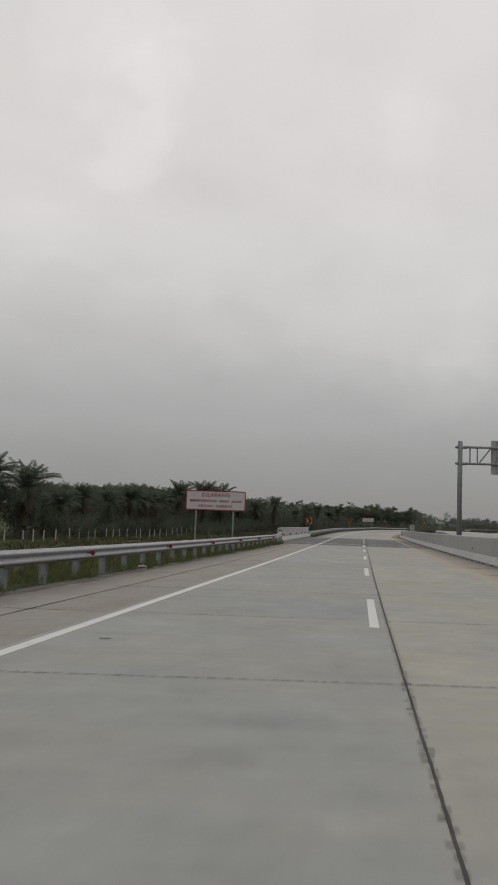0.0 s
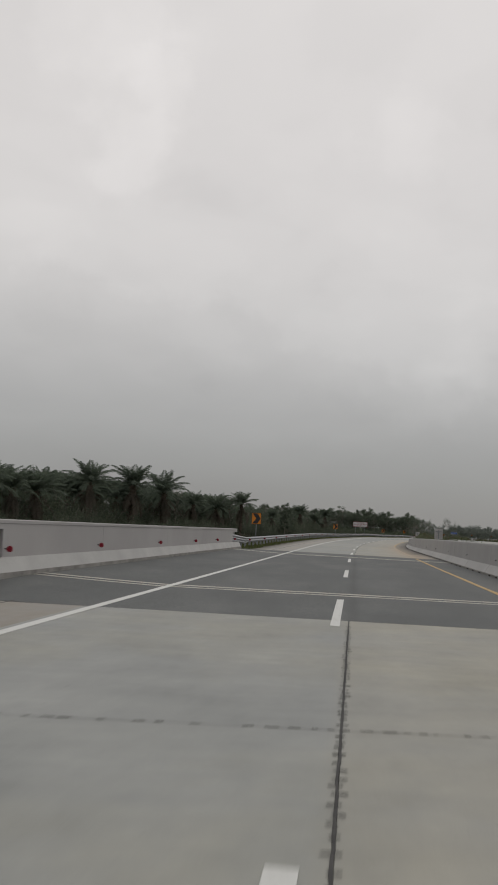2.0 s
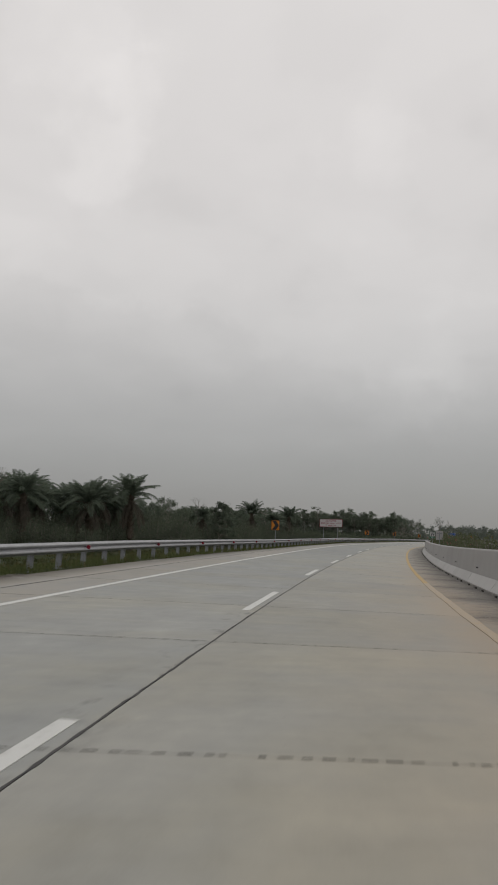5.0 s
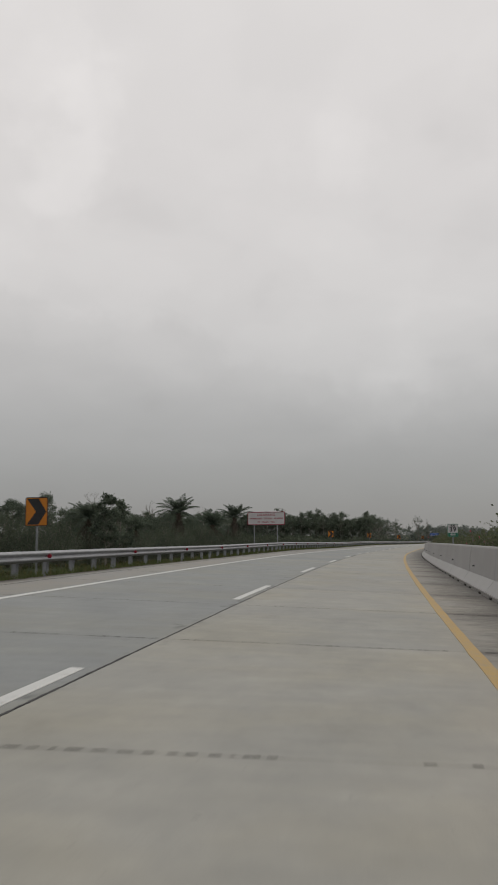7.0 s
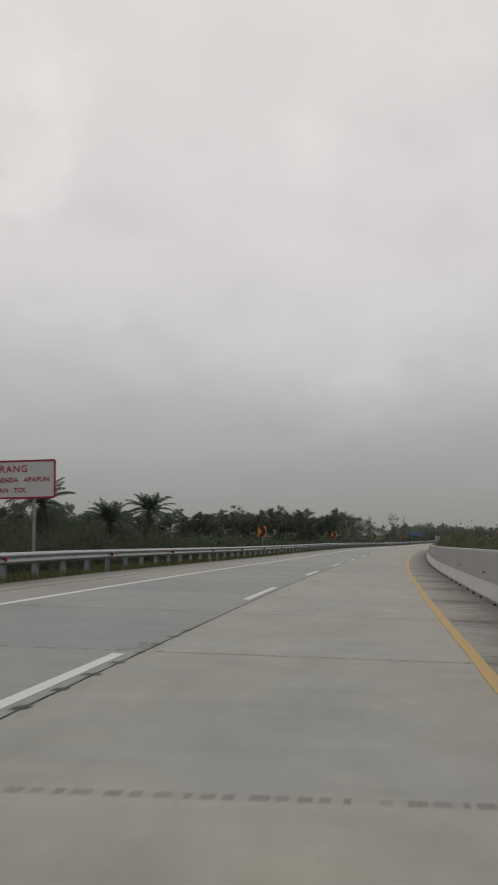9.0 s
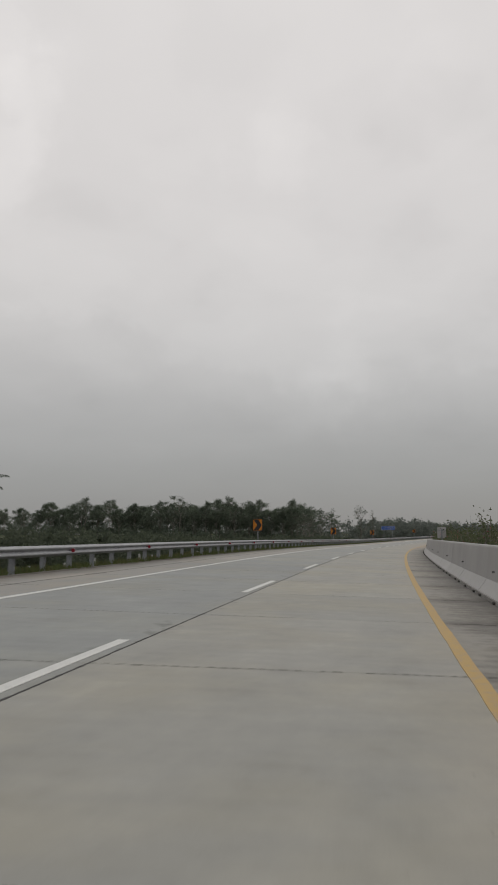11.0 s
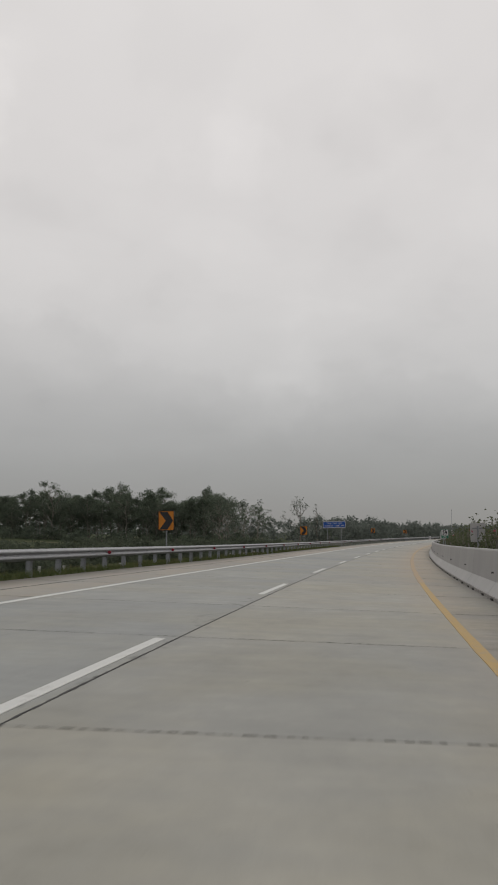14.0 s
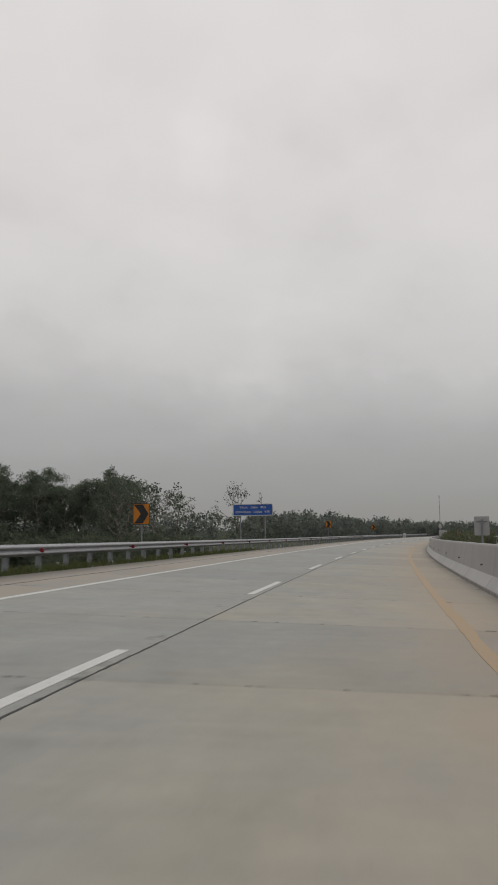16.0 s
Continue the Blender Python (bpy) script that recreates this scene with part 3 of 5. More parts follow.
def cross_seal(s, u0, u1, seed, width=0.014):
    """Dark filler in a sawn joint: broken into short dabs in the lanes, unbroken on the shoulders."""
    rnd = random.Random(seed)
    verts, faces = [], []
    u = u0
    while u < u1:
        shoulder = u < -3.7 or u > 3.85
        thin = noise.noise(Vector((u * 0.7, s * 0.31, 0.0))) < -0.22
        v = min(u1, u + (rnd.uniform(0.08, 0.3) if u > 3.85 else rnd.uniform(0.2, 0.6) if shoulder else rnd.uniform(0.03, 0.10)))
        if rnd.random() < (0.95 if shoulder else 0.3 if thin else 0.9) * np.interp(s, [401, 409], [1.0, 0.35]):
            w = width * rnd.uniform(0.5, 1.1) * (rnd.uniform(1.2, 4.2) if u > 3.85 else 1.35 if u < -3.7 else 1.0)
            c = s + rnd.uniform(-0.005, 0.005)
            k = len(verts)
            p, q = c + askew(s, u), c + askew(s, v)
            verts += [at(p - w, u, 0.003), at(q - w * 0.7, v, 0.003), at(q + w, v, 0.003), at(p + w * 0.8, u, 0.003)]
            faces.append((k, k + 1, k + 2, k + 3))
        u = v + (rnd.uniform(0.0, 0.05) if shoulder else rnd.uniform(0.025, 0.075))
    return verts, faces


def seal_joints():
    for n in range(-2, 118):
        s = JOINT + 5 * n
        if DECK[0] - 2 < s < DECK[1] + 0.3:
            continue
        v, f = [], []
        for c, (u0, u1) in enumerate(COLUMNS):
            a, b = cross_seal(s, u0, u1, 31 * n + c, 0.016)
            f += [tuple(i + len(v) for i in q) for q in b]
            v += a
        data_part("joint_filler", v, f, JOINT_DIRT, road)
    for a, b, seed, rough in ((-12, DECK[0] + 0.45, 1, 0.008), (DECK[1], 600, 2, 0.014)):
        strip("long_joint_filler", 0.182, 0.190, steps(a, b, 0.10), SEALANT, road, 0.0035, 0.003, seed, ragged=rough)
        strip("long_joint_filler", -4.836, -4.820, steps(a, b, 0.4), SEALANT, road, 0.0035, 0.006, seed + 5, ragged=0.012)
    # short dabs of tar that stitch across the long joint, and larger smears farther on
    rnd = random.Random(9)
    v, f = [], []

    def dab(s, u, w, l):
        k = len(v)
        v.extend([at(s - l, u - w, 0.005), at(s - l * 0.5, u + w * 0.8, 0.005), at(s + l, u + w, 0.005), at(s + l * 0.6, u - w * 0.7, 0.005)])
        f.append((k, k + 1, k + 2, k + 3))

    dab(12.5, -2.94, 0.07, 0.035)
    s = 6.0
    while s < DECK[0] - 0.3:
        dab(s, 0.186 + rnd.uniform(-0.015, 0.015), rnd.uniform(0.026, 0.05), rnd.uniform(0.012, 0.022))
        s += rnd.uniform(0.11, 0.19)
    s = 106.0
    while s < 430:
        if 236 < s < 243:
            dab(s, 0.175, rnd.uniform(0.05, 0.09), rnd.uniform(0.05, 0.10))
            s += 0.75
        else:
            dab(s, 0.186 + rnd.uniform(-0.015, 0.015), rnd.uniform(0.012, 0.03), rnd.uniform(0.01, 0.05))
            s += rnd.uniform(0.3, 2.2)
    # crumbled edges along the joint of the narrow left shoulder
    s = 4.0
    while s < 560:
        if not DECK[0] - 0.3 < s < DECK[1] + 0.3:
            dab(s, -4.828 + rnd.uniform(-0.012, 0.012), rnd.uniform(0.012, 0.03), rnd.uniform(0.04, 0.22))
        s += rnd.uniform(0.25, 1.1)
    tagged(data_part("tar_dabs", v, f, SEALANT, road), kind="stuff")


def shoulder_silt():
    """Thin dark silt washed onto the outer edge of the shoulder, in ragged tongues."""
    rnd = random.Random(77)
    silt = thing("shoulder_silt", "thin dark silt along the outer edge of the shoulder", "silt", kind="structure")
    for a, b, wide in ((2, 60, 0.16), (112, 150, 0.12), (168, 240, 0.12), (300, 360, 0.12)):
        v, f = [], []
        s = a
        while s < b:
            reach = wide * max(0.15, 0.8 + 1.1 * noise.noise(Vector((s * 0.45, 0.0, 7.0))) + 0.5 * noise.noise(Vector((s * 2.1, 3.0, 7.0))))
            k = len(v)
            v += [at(s, -6.25, 0.0045), at(s, -6.0 + reach * rnd.uniform(0.85, 1.15), 0.0045)]
            if k:
                f.append((k - 2, k, k + 1, k - 1))
            s += rnd.uniform(0.06, 0.22)
        data_part("silt", v, f, SILT, silt)


def lines():
    white = thing("edge_line", "solid white painted edge line on the left lane", "road marking", kind="structure")
    strip("edge_stripe", -3.60, -3.46, steps(-12, 640, 0), WHITE_LINE, white, 0.006)
    yellow = thing("median_edge_line", "solid yellow painted edge line, partly covered by dust", "road marking", kind="structure")
    strip("edge_stripe", 3.66, 3.80, steps(61.5, DECK[0] + 0.9, 1.0), YELLOW_DUST, yellow, 0.006, 0.004, 4, ragged=0.03)
    strip("edge_stripe", 3.67, 3.79, steps(DECK[0] + 0.9, 104.6, 1.0), YELLOW_LINE, yellow, 0.006, 0.004, 3, ragged=0.015)
    strip("edge_stripe", 3.66, 3.80, steps(106.5, 158, 1.0), YELLOW_BURIED, yellow, 0.006, 0.004, 8, ragged=0.03)
    strip("edge_stripe", 3.66, 3.80, steps(158, 388, 1.0), YELLOW_LINE, yellow, 0.006, 0.002, 9, ragged=0.012, veer=0.08)
    strip("edge_stripe", 3.66, 3.80, steps(388, 640, 0.5), YELLOW_DUST, yellow, 0.006, 0.002, 6, ragged=0.05, veer=0.08)
    dashes = thing("lane_line", "broken white painted lane line", "road marking", kind="structure")
    for n in range(-1, 44):
        s = 14.885 + 13 * n
        strip("dash", -0.065, 0.065, steps(s, s + 4.65, 0), WHITE_LINE, dashes, 0.006)


def deck_rise(s, u):
    """The outer shoulder of the deck climbs towards the parapet."""
    ease = min(1.0, max(0.0, (s - DECK[0] - 0.3) / 4)) * min(1.0, max(0.0, (DECK[1] - 0.3 - s) / 4))
    return max(0.0, -3.75 - u) * 0.035 * ease


def bridge_deck():
    deck = thing("bridge_deck", "dark asphalt bridge deck with pale expansion joints", "bridge", kind="structure")
    edge = lambda s: [(-3.75, 0.0), (-6.4, deck_rise(s, -6.4)), (-6.4, -0.6), (5.16, -0.6), (5.16, 0.0)]
    v, f = sweep(edge(70), steps(*DECK, 2.0), edge)
    ss = steps(*DECK, 2.0)
    uv = [(u / 10, s / 10) for s in ss for u in (-3.75, -6.4, -6.4, 5.16, 5.16)]
    for k, (u, z) in enumerate(edge(DECK[0])):
        v[k] = at(DECK[0] + skew(DECK[0], u), u, z)
    data_part("asphalt", v, f, ASPHALT, deck, uv)
    for s0, s1 in ((71.90, 72.13), (72.40, 72.68), (99.90, 100.30), (100.42, 100.80)):
        v, f = [], []
        us = np.linspace(-6.35, 5.15, 40)
        rnd = random.Random(int(s0 * 100))
        for u in us:
            a, b = s0 + rnd.uniform(0, 0.03), s1 - rnd.uniform(0, 0.03)
            off = 0.06 * (u + 1) / 6 + skew(s0, u)
            v += [at(a + off, u, 0.004 + deck_rise(a, u)), at(b + off, u, 0.004 + deck_rise(b, u))]
        f = [(2 * i, 2 * i + 2, 2 * i + 3, 2 * i + 1) for i in range(len(us) - 1)]
        data_part("expansion_joint", v, f, speckled_joint, deck)
        if s0 in (71.90, 99.90):
            ends = ((-6.35, -0.053), (-3.75, -0.028), (5.15, 0.06))
            v = [at(s1 + gap + off + skew(s1, u), u, 0.0045 + deck_rise(s1, u)) for gap in (0.0, 0.1) for u, off in ends]
            data_part("joint_gap", v, [(0, 1, 4, 3), (1, 2, 5, 4)], SEALANT, deck)


speckled_joint = speckled("pale_joint_mortar", (0.34, 0.33, 0.29), (0.47, 0.456, 0.40), 2.0, 60.0, 0.8, 0.2)
bridge_deck()
shoulder_silt()
lines()

# ---- opposite carriageway ----


def opposite_road():
    far = thing("opposite_carriageway", "pale concrete carriageway beyond the grassy median", "road", kind="structure")
    stations = [-60 + 6 * i for i in range(140)]
    verts, faces, uvs = [], [], []
    for s in stations:
        for u in (12.2, 24.4):
            m = road_frame(s)
            z = 0.12 + np.interp(s, [90, 150, 260, 340], [0.0, 1.25, 1.25, 0.0]) - u * math.tan(bank(s)) * max(0.0, 1.0 - (u - 5.7) / 40.0) + u * math.sin(bank(s))
            verts += [m @ Vector((u, 0, z)), m @ Vector((u, 0, z - 1.9))]
            uvs += [((u - 18.3) * 0.04, s / 10)] * 2
    for i in range(len(stations) - 1):
        k = 4 * i
        faces += [(k, k + 2, k + 6, k + 4), (k + 1, k, k + 4, k + 5), (k + 2, k + 3, k + 7, k + 6)]
    data_part("pavement", verts, faces, SLAB, far, uvs)


opposite_road()

# ---- median barrier and bridge parapet ----
BARRIER_PROFILE = [(5.18, 0.06), (5.20, 0.10), (5.385, 0.37), (5.44, 1.12), (5.46, 1.165), (5.49, 1.18), (5.59, 1.18), (5.62, 1.165), (5.64, 1.12), (5.70, 0.37), (5.88, 0.08), (5.88, -0.25), (5.18, -0.25)]
PARAPET_PROFILE = [(-6.505, 0.445), (-6.52, 1.105), (-6.505, 1.115), (-6.505, 1.175), (-6.52, 1.19), (-6.77, 1.19), (-6.785, 1.175), (-6.785, -0.4), (-6.6, -0.4)]


def make_barrier():
    wall = thing("median_barrier", "long grey concrete median barrier with sloped foot", "barrier", kind="structure")
    for n in range(-3, 107):
        a = 4.3 + 6 * n
        gap = 0.05 if n % 18 == 16 else 0.012
        v, f = sweep(BARRIER_PROFILE[2:11] + [(5.75, 0.0), (5.40, 0.0)], [a + gap, a + 3, a + 5.988])
        data_part("barrier_segment", v, f, BARRIER, wall)
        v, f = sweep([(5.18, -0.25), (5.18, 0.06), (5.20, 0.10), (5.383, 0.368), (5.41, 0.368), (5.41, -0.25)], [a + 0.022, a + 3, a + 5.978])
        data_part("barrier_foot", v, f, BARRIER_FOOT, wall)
        # dark mortar deep in the gap between two segments
        v, f = sweep([(5.25, -0.2), (5.25, 0.10), (5.425, 0.37), (5.475, 1.12), (5.60, 1.12), (5.66, 0.37), (5.66, -0.2)], [a - 0.055, a + 0.055])
        data_part("segment_joint", v, f, JOINT_DIRT, wall)
    v, f = sweep([(5.14, -0.2), (5.14, 0.075), (5.30, 0.075), (5.30, -0.2)], [-10 + 4 * i for i in range(160)])
    data_part("barrier_footing", v, f, RAW_CONCRETE, wall)
    # drain slots through the foot
    bm = bmesh.new()
    add_box(bm, (0.06, 0.22, 0.05), pose(0, 0, 0), 0.006)
    slot = mesh_of("drain_slot", bm, JOINT_DIRT)
    for n in range(-4, 215):
        shared("drain_slot", slot, wall, road_frame(1.0 + 2 * n + 0.35 * math.sin(2.3 * n), 5.128, 0.028))
    # small dark marker studs on the face
    bm = bmesh.new()
    add_box(bm, (0.05, 0.02, 0.035), pose(-0.03, 0, 0), 0.006)
    add_box(bm, (0.02, 0.065, 0.05), pose(-0.055, 0, 0), 0.006)
    stud = mesh_of("marker_stud", bm, BLACK_STUD)
    for n in range(0, 66):
        shared("marker_stud", stud, wall, road_frame(6.9 + 8 * n, 5.405, 0.58))


def make_parapet():
    wall = thing("bridge_parapet", "pale grey concrete bridge parapet with whitewashed foot", "parapet", kind="structure")
    for a, b in ((70.7, 77.2), (77.2, 85.0), (85.0, 92.8), (92.8, 101.0)):
        v, f = sweep(PARAPET_PROFILE, [a + 0.006, (a + b) / 2, b - 0.006])
        data_part("parapet_wall", v, f, PARAPET, wall)
    # at both ends the face is cut back to take the end of the rail
    for a, b in ((69.1, 70.7), (101.0, 102.6)):
        v, f = sweep([(-6.51, 1.0)] + PARAPET_PROFILE[1:7] + [(-6.785, -0.4), (-6.66, -0.4), (-6.66, 1.0)], [a, b])
        data_part("parapet_end", v, f, PARAPET, wall)
    inner = [70.4 + 4 * i for i in range(8)]
    v, f = sweep([(-6.335, 0.175), (-6.475, 0.452), (-6.64, 0.452), (-6.64, 0.175)], [69.4, 69.8] + inner + [102.4, 103.2])
    data_part("parapet_foot", v, f, PARAPET_FOOT, wall)
    v, f = sweep([(-6.30, -0.3), (-6.32, 0.18), (-6.65, 0.18), (-6.65, -0.3)], [69.3] + inner + [103.3])
    data_part("parapet_kerb", v, f, RAW_CONCRETE, wall)
    return wall


make_barrier()
PARAPET_WALL = make_parapet()

# ---- guardrail ----
WAVE = [(0.0, 0.0), (0.012, 0.015), (0.055, 0.055), (0.062, 0.075), (0.055, 0.10), (0.008, 0.14), (0.0, 0.155), (0.008, 0.17), (0.055, 0.21), (0.062, 0.235), (0.055, 0.255), (0.012, 0.295), (0.0, 0.31)]
RAIL_U, RAIL_Z, THICK = -6.50, 0.375, 0.012


def rail_profile(scale=1.0, lift=0.0, waves=2):
    front = [(RAIL_U + d, RAIL_Z + lift + z * scale) for d, z in WAVE]
    if waves == 3:
        front += [(RAIL_U + d, RAIL_Z + lift + (0.31 + z - 0.155) * scale) for d, z in WAVE[7:]]
    return front + [(u - THICK, z) for u, z in reversed(front)]


def disc(bm, r, depth, m, sides=14):
    bmesh.ops.create_cone(bm, cap_ends=True, segments=sides, radius1=r, radius2=r * 0.92, depth=depth, matrix=m)


def reflector_mesh():
    bm = bmesh.new()
    disc(bm, 0.064, 0.02, pose(0, 0, 0, 90, 0, 0))
    disc(bm, 0.047, 0.028, pose(0, 0, 0, 90, 0, 0))
    return mesh_of("reflector", bm, RED_LENS)


REFLECTOR = reflector_mesh()


def bracket_mesh():
    bm = bmesh.new()
    add_box(bm, (0.13, 0.012, 0.03), pose(-0.07, 0.012, 0), 0.003)
    return mesh_of("bracket", bm, BLACK_STUD)


BRACKET = bracket_mesh()


def post_mesh():
    """A folded C-shaped steel post."""
    bm = bmesh.new()
    add_box(bm, (0.012, 0.15, 1.55), pose(0.0, 0, -0.32), 0.003)
    add_box(bm, (0.12, 0.010, 1.55), pose(-0.06, 0.072, -0.32), 0.003)
    add_box(bm, (0.12, 0.010, 1.55), pose(-0.06, -0.072, -0.32), 0.003)
    return mesh_of("post", bm, POST_ZINC)


def block_mesh():
    bm = bmesh.new()
    add_box(bm, (0.17, 0.15, 0.29), pose(0.09, 0, 0.30), 0.012)
    return mesh_of("spacer_block", bm, POST_ZINC)


POST, BLOCK = post_mesh(), block_mesh()


def rail_run(rail, a, b):
    verts, faces = sweep(rail_profile(), [a - 0.06, b + 0.06])
    data_part("rail", verts, faces, ZINC, rail)


def bolt_mesh():
    bm = bmesh.new()
    for dy in (-0.05, 0.05):
        disc(bm, 0.018, 0.02, pose(0, dy, 0, 0, 90, 0), 8)
    return mesh_of("bolt", bm, POST_ZINC)


BOLT = bolt_mesh()


def guardrail(label, a, b, first_reflector, ends):
    rail = thing("guardrail", label, "guardrail", kind="structure")
    s = a
    while s < b - 0.1:
        rail_run(rail, s, min(s + 4, b))
        s += 4
    n = 0
    s = a + 0.4
    while s < b:
        m = road_frame(s, RAIL_U - 0.20, 0.22)
        shared("post", POST, rail, m)
        shared("spacer_block", BLOCK, rail, m)
        if n % 2 == 0:
            shared("bolt", BOLT, rail, road_frame(s, RAIL_U + 0.006, RAIL_Z + 0.155))
        s += 2
        n += 1
    s = first_reflector
    while s < min(b, 560):
        if s > a - 2:
            m = road_frame(s, RAIL_U + 0.13, 0.53)
            shared("bracket", BRACKET, shared("reflector", REFLECTOR, rail, m), Matrix())
        s += 8
    for s0, s1, lift in ends:
        # the rail widens to three waves and climbs to meet the parapet
        lo = rail_profile(0.67, 0.0, 3)

        def widening(s, s0=s0, s1=s1, lift=lift):
            f = (s - s0) / (s1 - s0)
            wide = min(1.0, 3.5 * f)
            wide = wide * wide * (3 - 2 * wide)
            base = rail_profile(0.67 + 0.22 * wide, wide * (lift * f - 0.14), 3)
            return [(u - 0.10 * f, z) for u, z in base]

        count = 25
        v, fc = sweep(lo, [s0 + (s1 - s0) * i / (count - 1) for i in range(count)], widening)
        data_part("flared_rail", v, fc, ZINC, rail)
        for i in (0.2, 0.45):
            p = s0 + (s1 - s0) * i
            shared("post", POST, rail, road_frame(p, RAIL_U - 0.22 - 0.10 * i, 0.10))
    return rail


guardrail("galvanised steel guardrail with red round reflectors beside dry grass", -14, 64.4, 22.4, ((64.4, 70.6, 0.235),))
guardrail("long galvanised steel guardrail with red round reflectors along the bend", 107.6, 640, 131.3 - 24, ((107.6, 101.2, 0.235),))
for s in (70.8, 76.7, 83.5, 89.9, 95.4, 101.2):
    shared("bracket", BRACKET, shared("reflector", REFLECTOR, PARAPET_WALL, road_frame(s, -6.40, 0.62)), Matrix())

# ---- signs ----


def rounded(bm, w, h, r, y, depth, cx=0.0, cz=0.0, hole=None):
    """A rounded plate in the x-z plane; hole: the width of a frame, for a ring."""
    def outline(w, h, r):
        pts = []
        for sx, sz, a0 in ((1, 1, 0), (-1, 1, 90), (-1, -1, 180), (1, -1, 270)):
            for k in range(4):
                a = radians(a0 + 30 * k)
                pts.append((cx + sx * (w / 2 - r) + r * math.cos(a), cz + sz * (h / 2 - r) + r * math.sin(a)))
        return pts
    outer = outline(w, h, r)
    n = len(outer)
    if hole is None:
        a = [bm.verts.new((x, y, z)) for x, z in outer]
        b = [bm.verts.new((x, y + depth, z)) for x, z in outer]
        bm.faces.new(a)
        bm.faces.new(b[::-1])
        for k in range(n):
            bm.faces.new((a[(k + 1) % n], a[k], b[k], b[(k + 1) % n]))
        return
    inner = outline(w - 2 * hole, h - 2 * hole, max(r - hole, 0.006))
    rings = [[bm.verts.new((x, yy, z)) for x, z in pts] for pts, yy in ((outer, y), (inner, y), (inner, y + depth), (outer, y + depth))]
    for i in range(4):
        p, q = rings[i], rings[(i + 1) % 4]
        for k in range(n):
            bm.faces.new((p[k], p[(k + 1) % n], q[(k + 1) % n], q[k]))


def flat_shape(bm, pts, y, depth):
    a = [bm.verts.new((x, y, z)) for x, z in pts]
    b = [bm.verts.new((x, y + depth, z)) for x, z in pts]
    bm.faces.new(a)
    bm.faces.new(b[::-1])
    n = len(pts)
    for k in range(n):
        bm.faces.new((a[(k + 1) % n], a[k], b[k], b[(k + 1) % n]))


def lettering(text, size, x, z, mat, parent, y=-0.016, spacing=1.08, width=None, bold=0.0):
    data = bpy.data.curves.new("lettering", "FONT")
    data.body, data.size, data.align_x, data.align_y = text, size, "CENTER", "CENTER"
    data.space_character, data.extrude, data.offset, data.resolution_u = spacing, 0.001, bold, 3
    data.space_word = 1.5
    data.materials.append(mat)
    ob = new("lettering", data)
    ob.parent = parent
    ob.matrix_basis = pose(x, y, z, 90, 0, 0)
    return tagged(ob, "line of capital letters reading " + text.lower())


def tube_post(sign, x, y, top, r, mat=POST_ZINC, foot=-1.6):
    bm = bmesh.new()
    add_tube(bm, [(x, y, foot), (x, y, top - 0.01), (x, y, top)], [r, r, r * 0.8], 10)
    return part("post", bm, mat, sign, smooth=False)


def notice_sign(s, u, zc, w, h, words, label, plate, rim, ink, turn=0.0, posts=(-1.05, 1.05)):
    sign = thing("notice_sign", label, "road sign", upright(s, u, 0.0, turn))
    bm = bmesh.new()
    rounded(bm, w, h, 0.07, 0.0, 0.02, 0, zc)
    panel = part("panel", bm, plate, sign)
    bm = bmesh.new()
    rounded(bm, w + 0.02, h + 0.02, 0.08, -0.012, 0.03, 0, zc, 0.055)
    part("border", bm, rim, panel)
    for text, size, dz, sp in words:
        lettering(text, size, 0, zc + dz, ink, panel, -0.008, sp, bold=0.004)
    for x in posts:
        tube_post(sign, x, 0.09, zc + h / 2 - 0.12, 0.05)
    for dz in (-0.3, 0.3):
        bm = bmesh.new()
        add_box(bm, (w * 0.8, 0.03, 0.05), pose(0, 0.036, zc + dz))
        part("back_rail", bm, POST_ZINC, sign)
    return sign


notice_sign(51.2, -8.63, 2.66, 3.50, 1.12, (("DILARANG", 0.31, 0.31, 1.12), ("MENGGUNAKAN  BAHU  JALAN", 0.205, -0.03, 1.0), ("KECUALI  DARURAT", 0.205, -0.33, 1.04)),
            "white notice sign with red border and red lettering on two posts", SIGN_WHITE, SIGN_RED, SIGN_RED, posts=(-1.15, 1.05))
notice_sign(255.57, -8.55, 2.72, 3.40, 1.15, (("DILARANG", 0.30, 0.31, 1.15), ("MEMBUANG  BENDA  APAPUN", 0.205, -0.02, 1.04), ("DI  JALAN  TOL", 0.205, -0.33, 1.04)),
            "white notice sign with red border about litter on two posts", SIGN_WHITE, SIGN_RED, SIGN_RED, posts=(-1.12, 1.0))
notice_sign(478.06, -8.13, 2.84, 3.15, 0.90, (("TRUK  DAN  BUS", 0.235, 0.18, 1.12), ("GUNAKAN  LAJUR  KIRI", 0.235, -0.17, 1.06)),
            "blue notice sign with white lettering for trucks and buses", SIGN_BLUE, SIGN_WHITE, SIGN_WHITE, posts=(-1.0, 0.95))


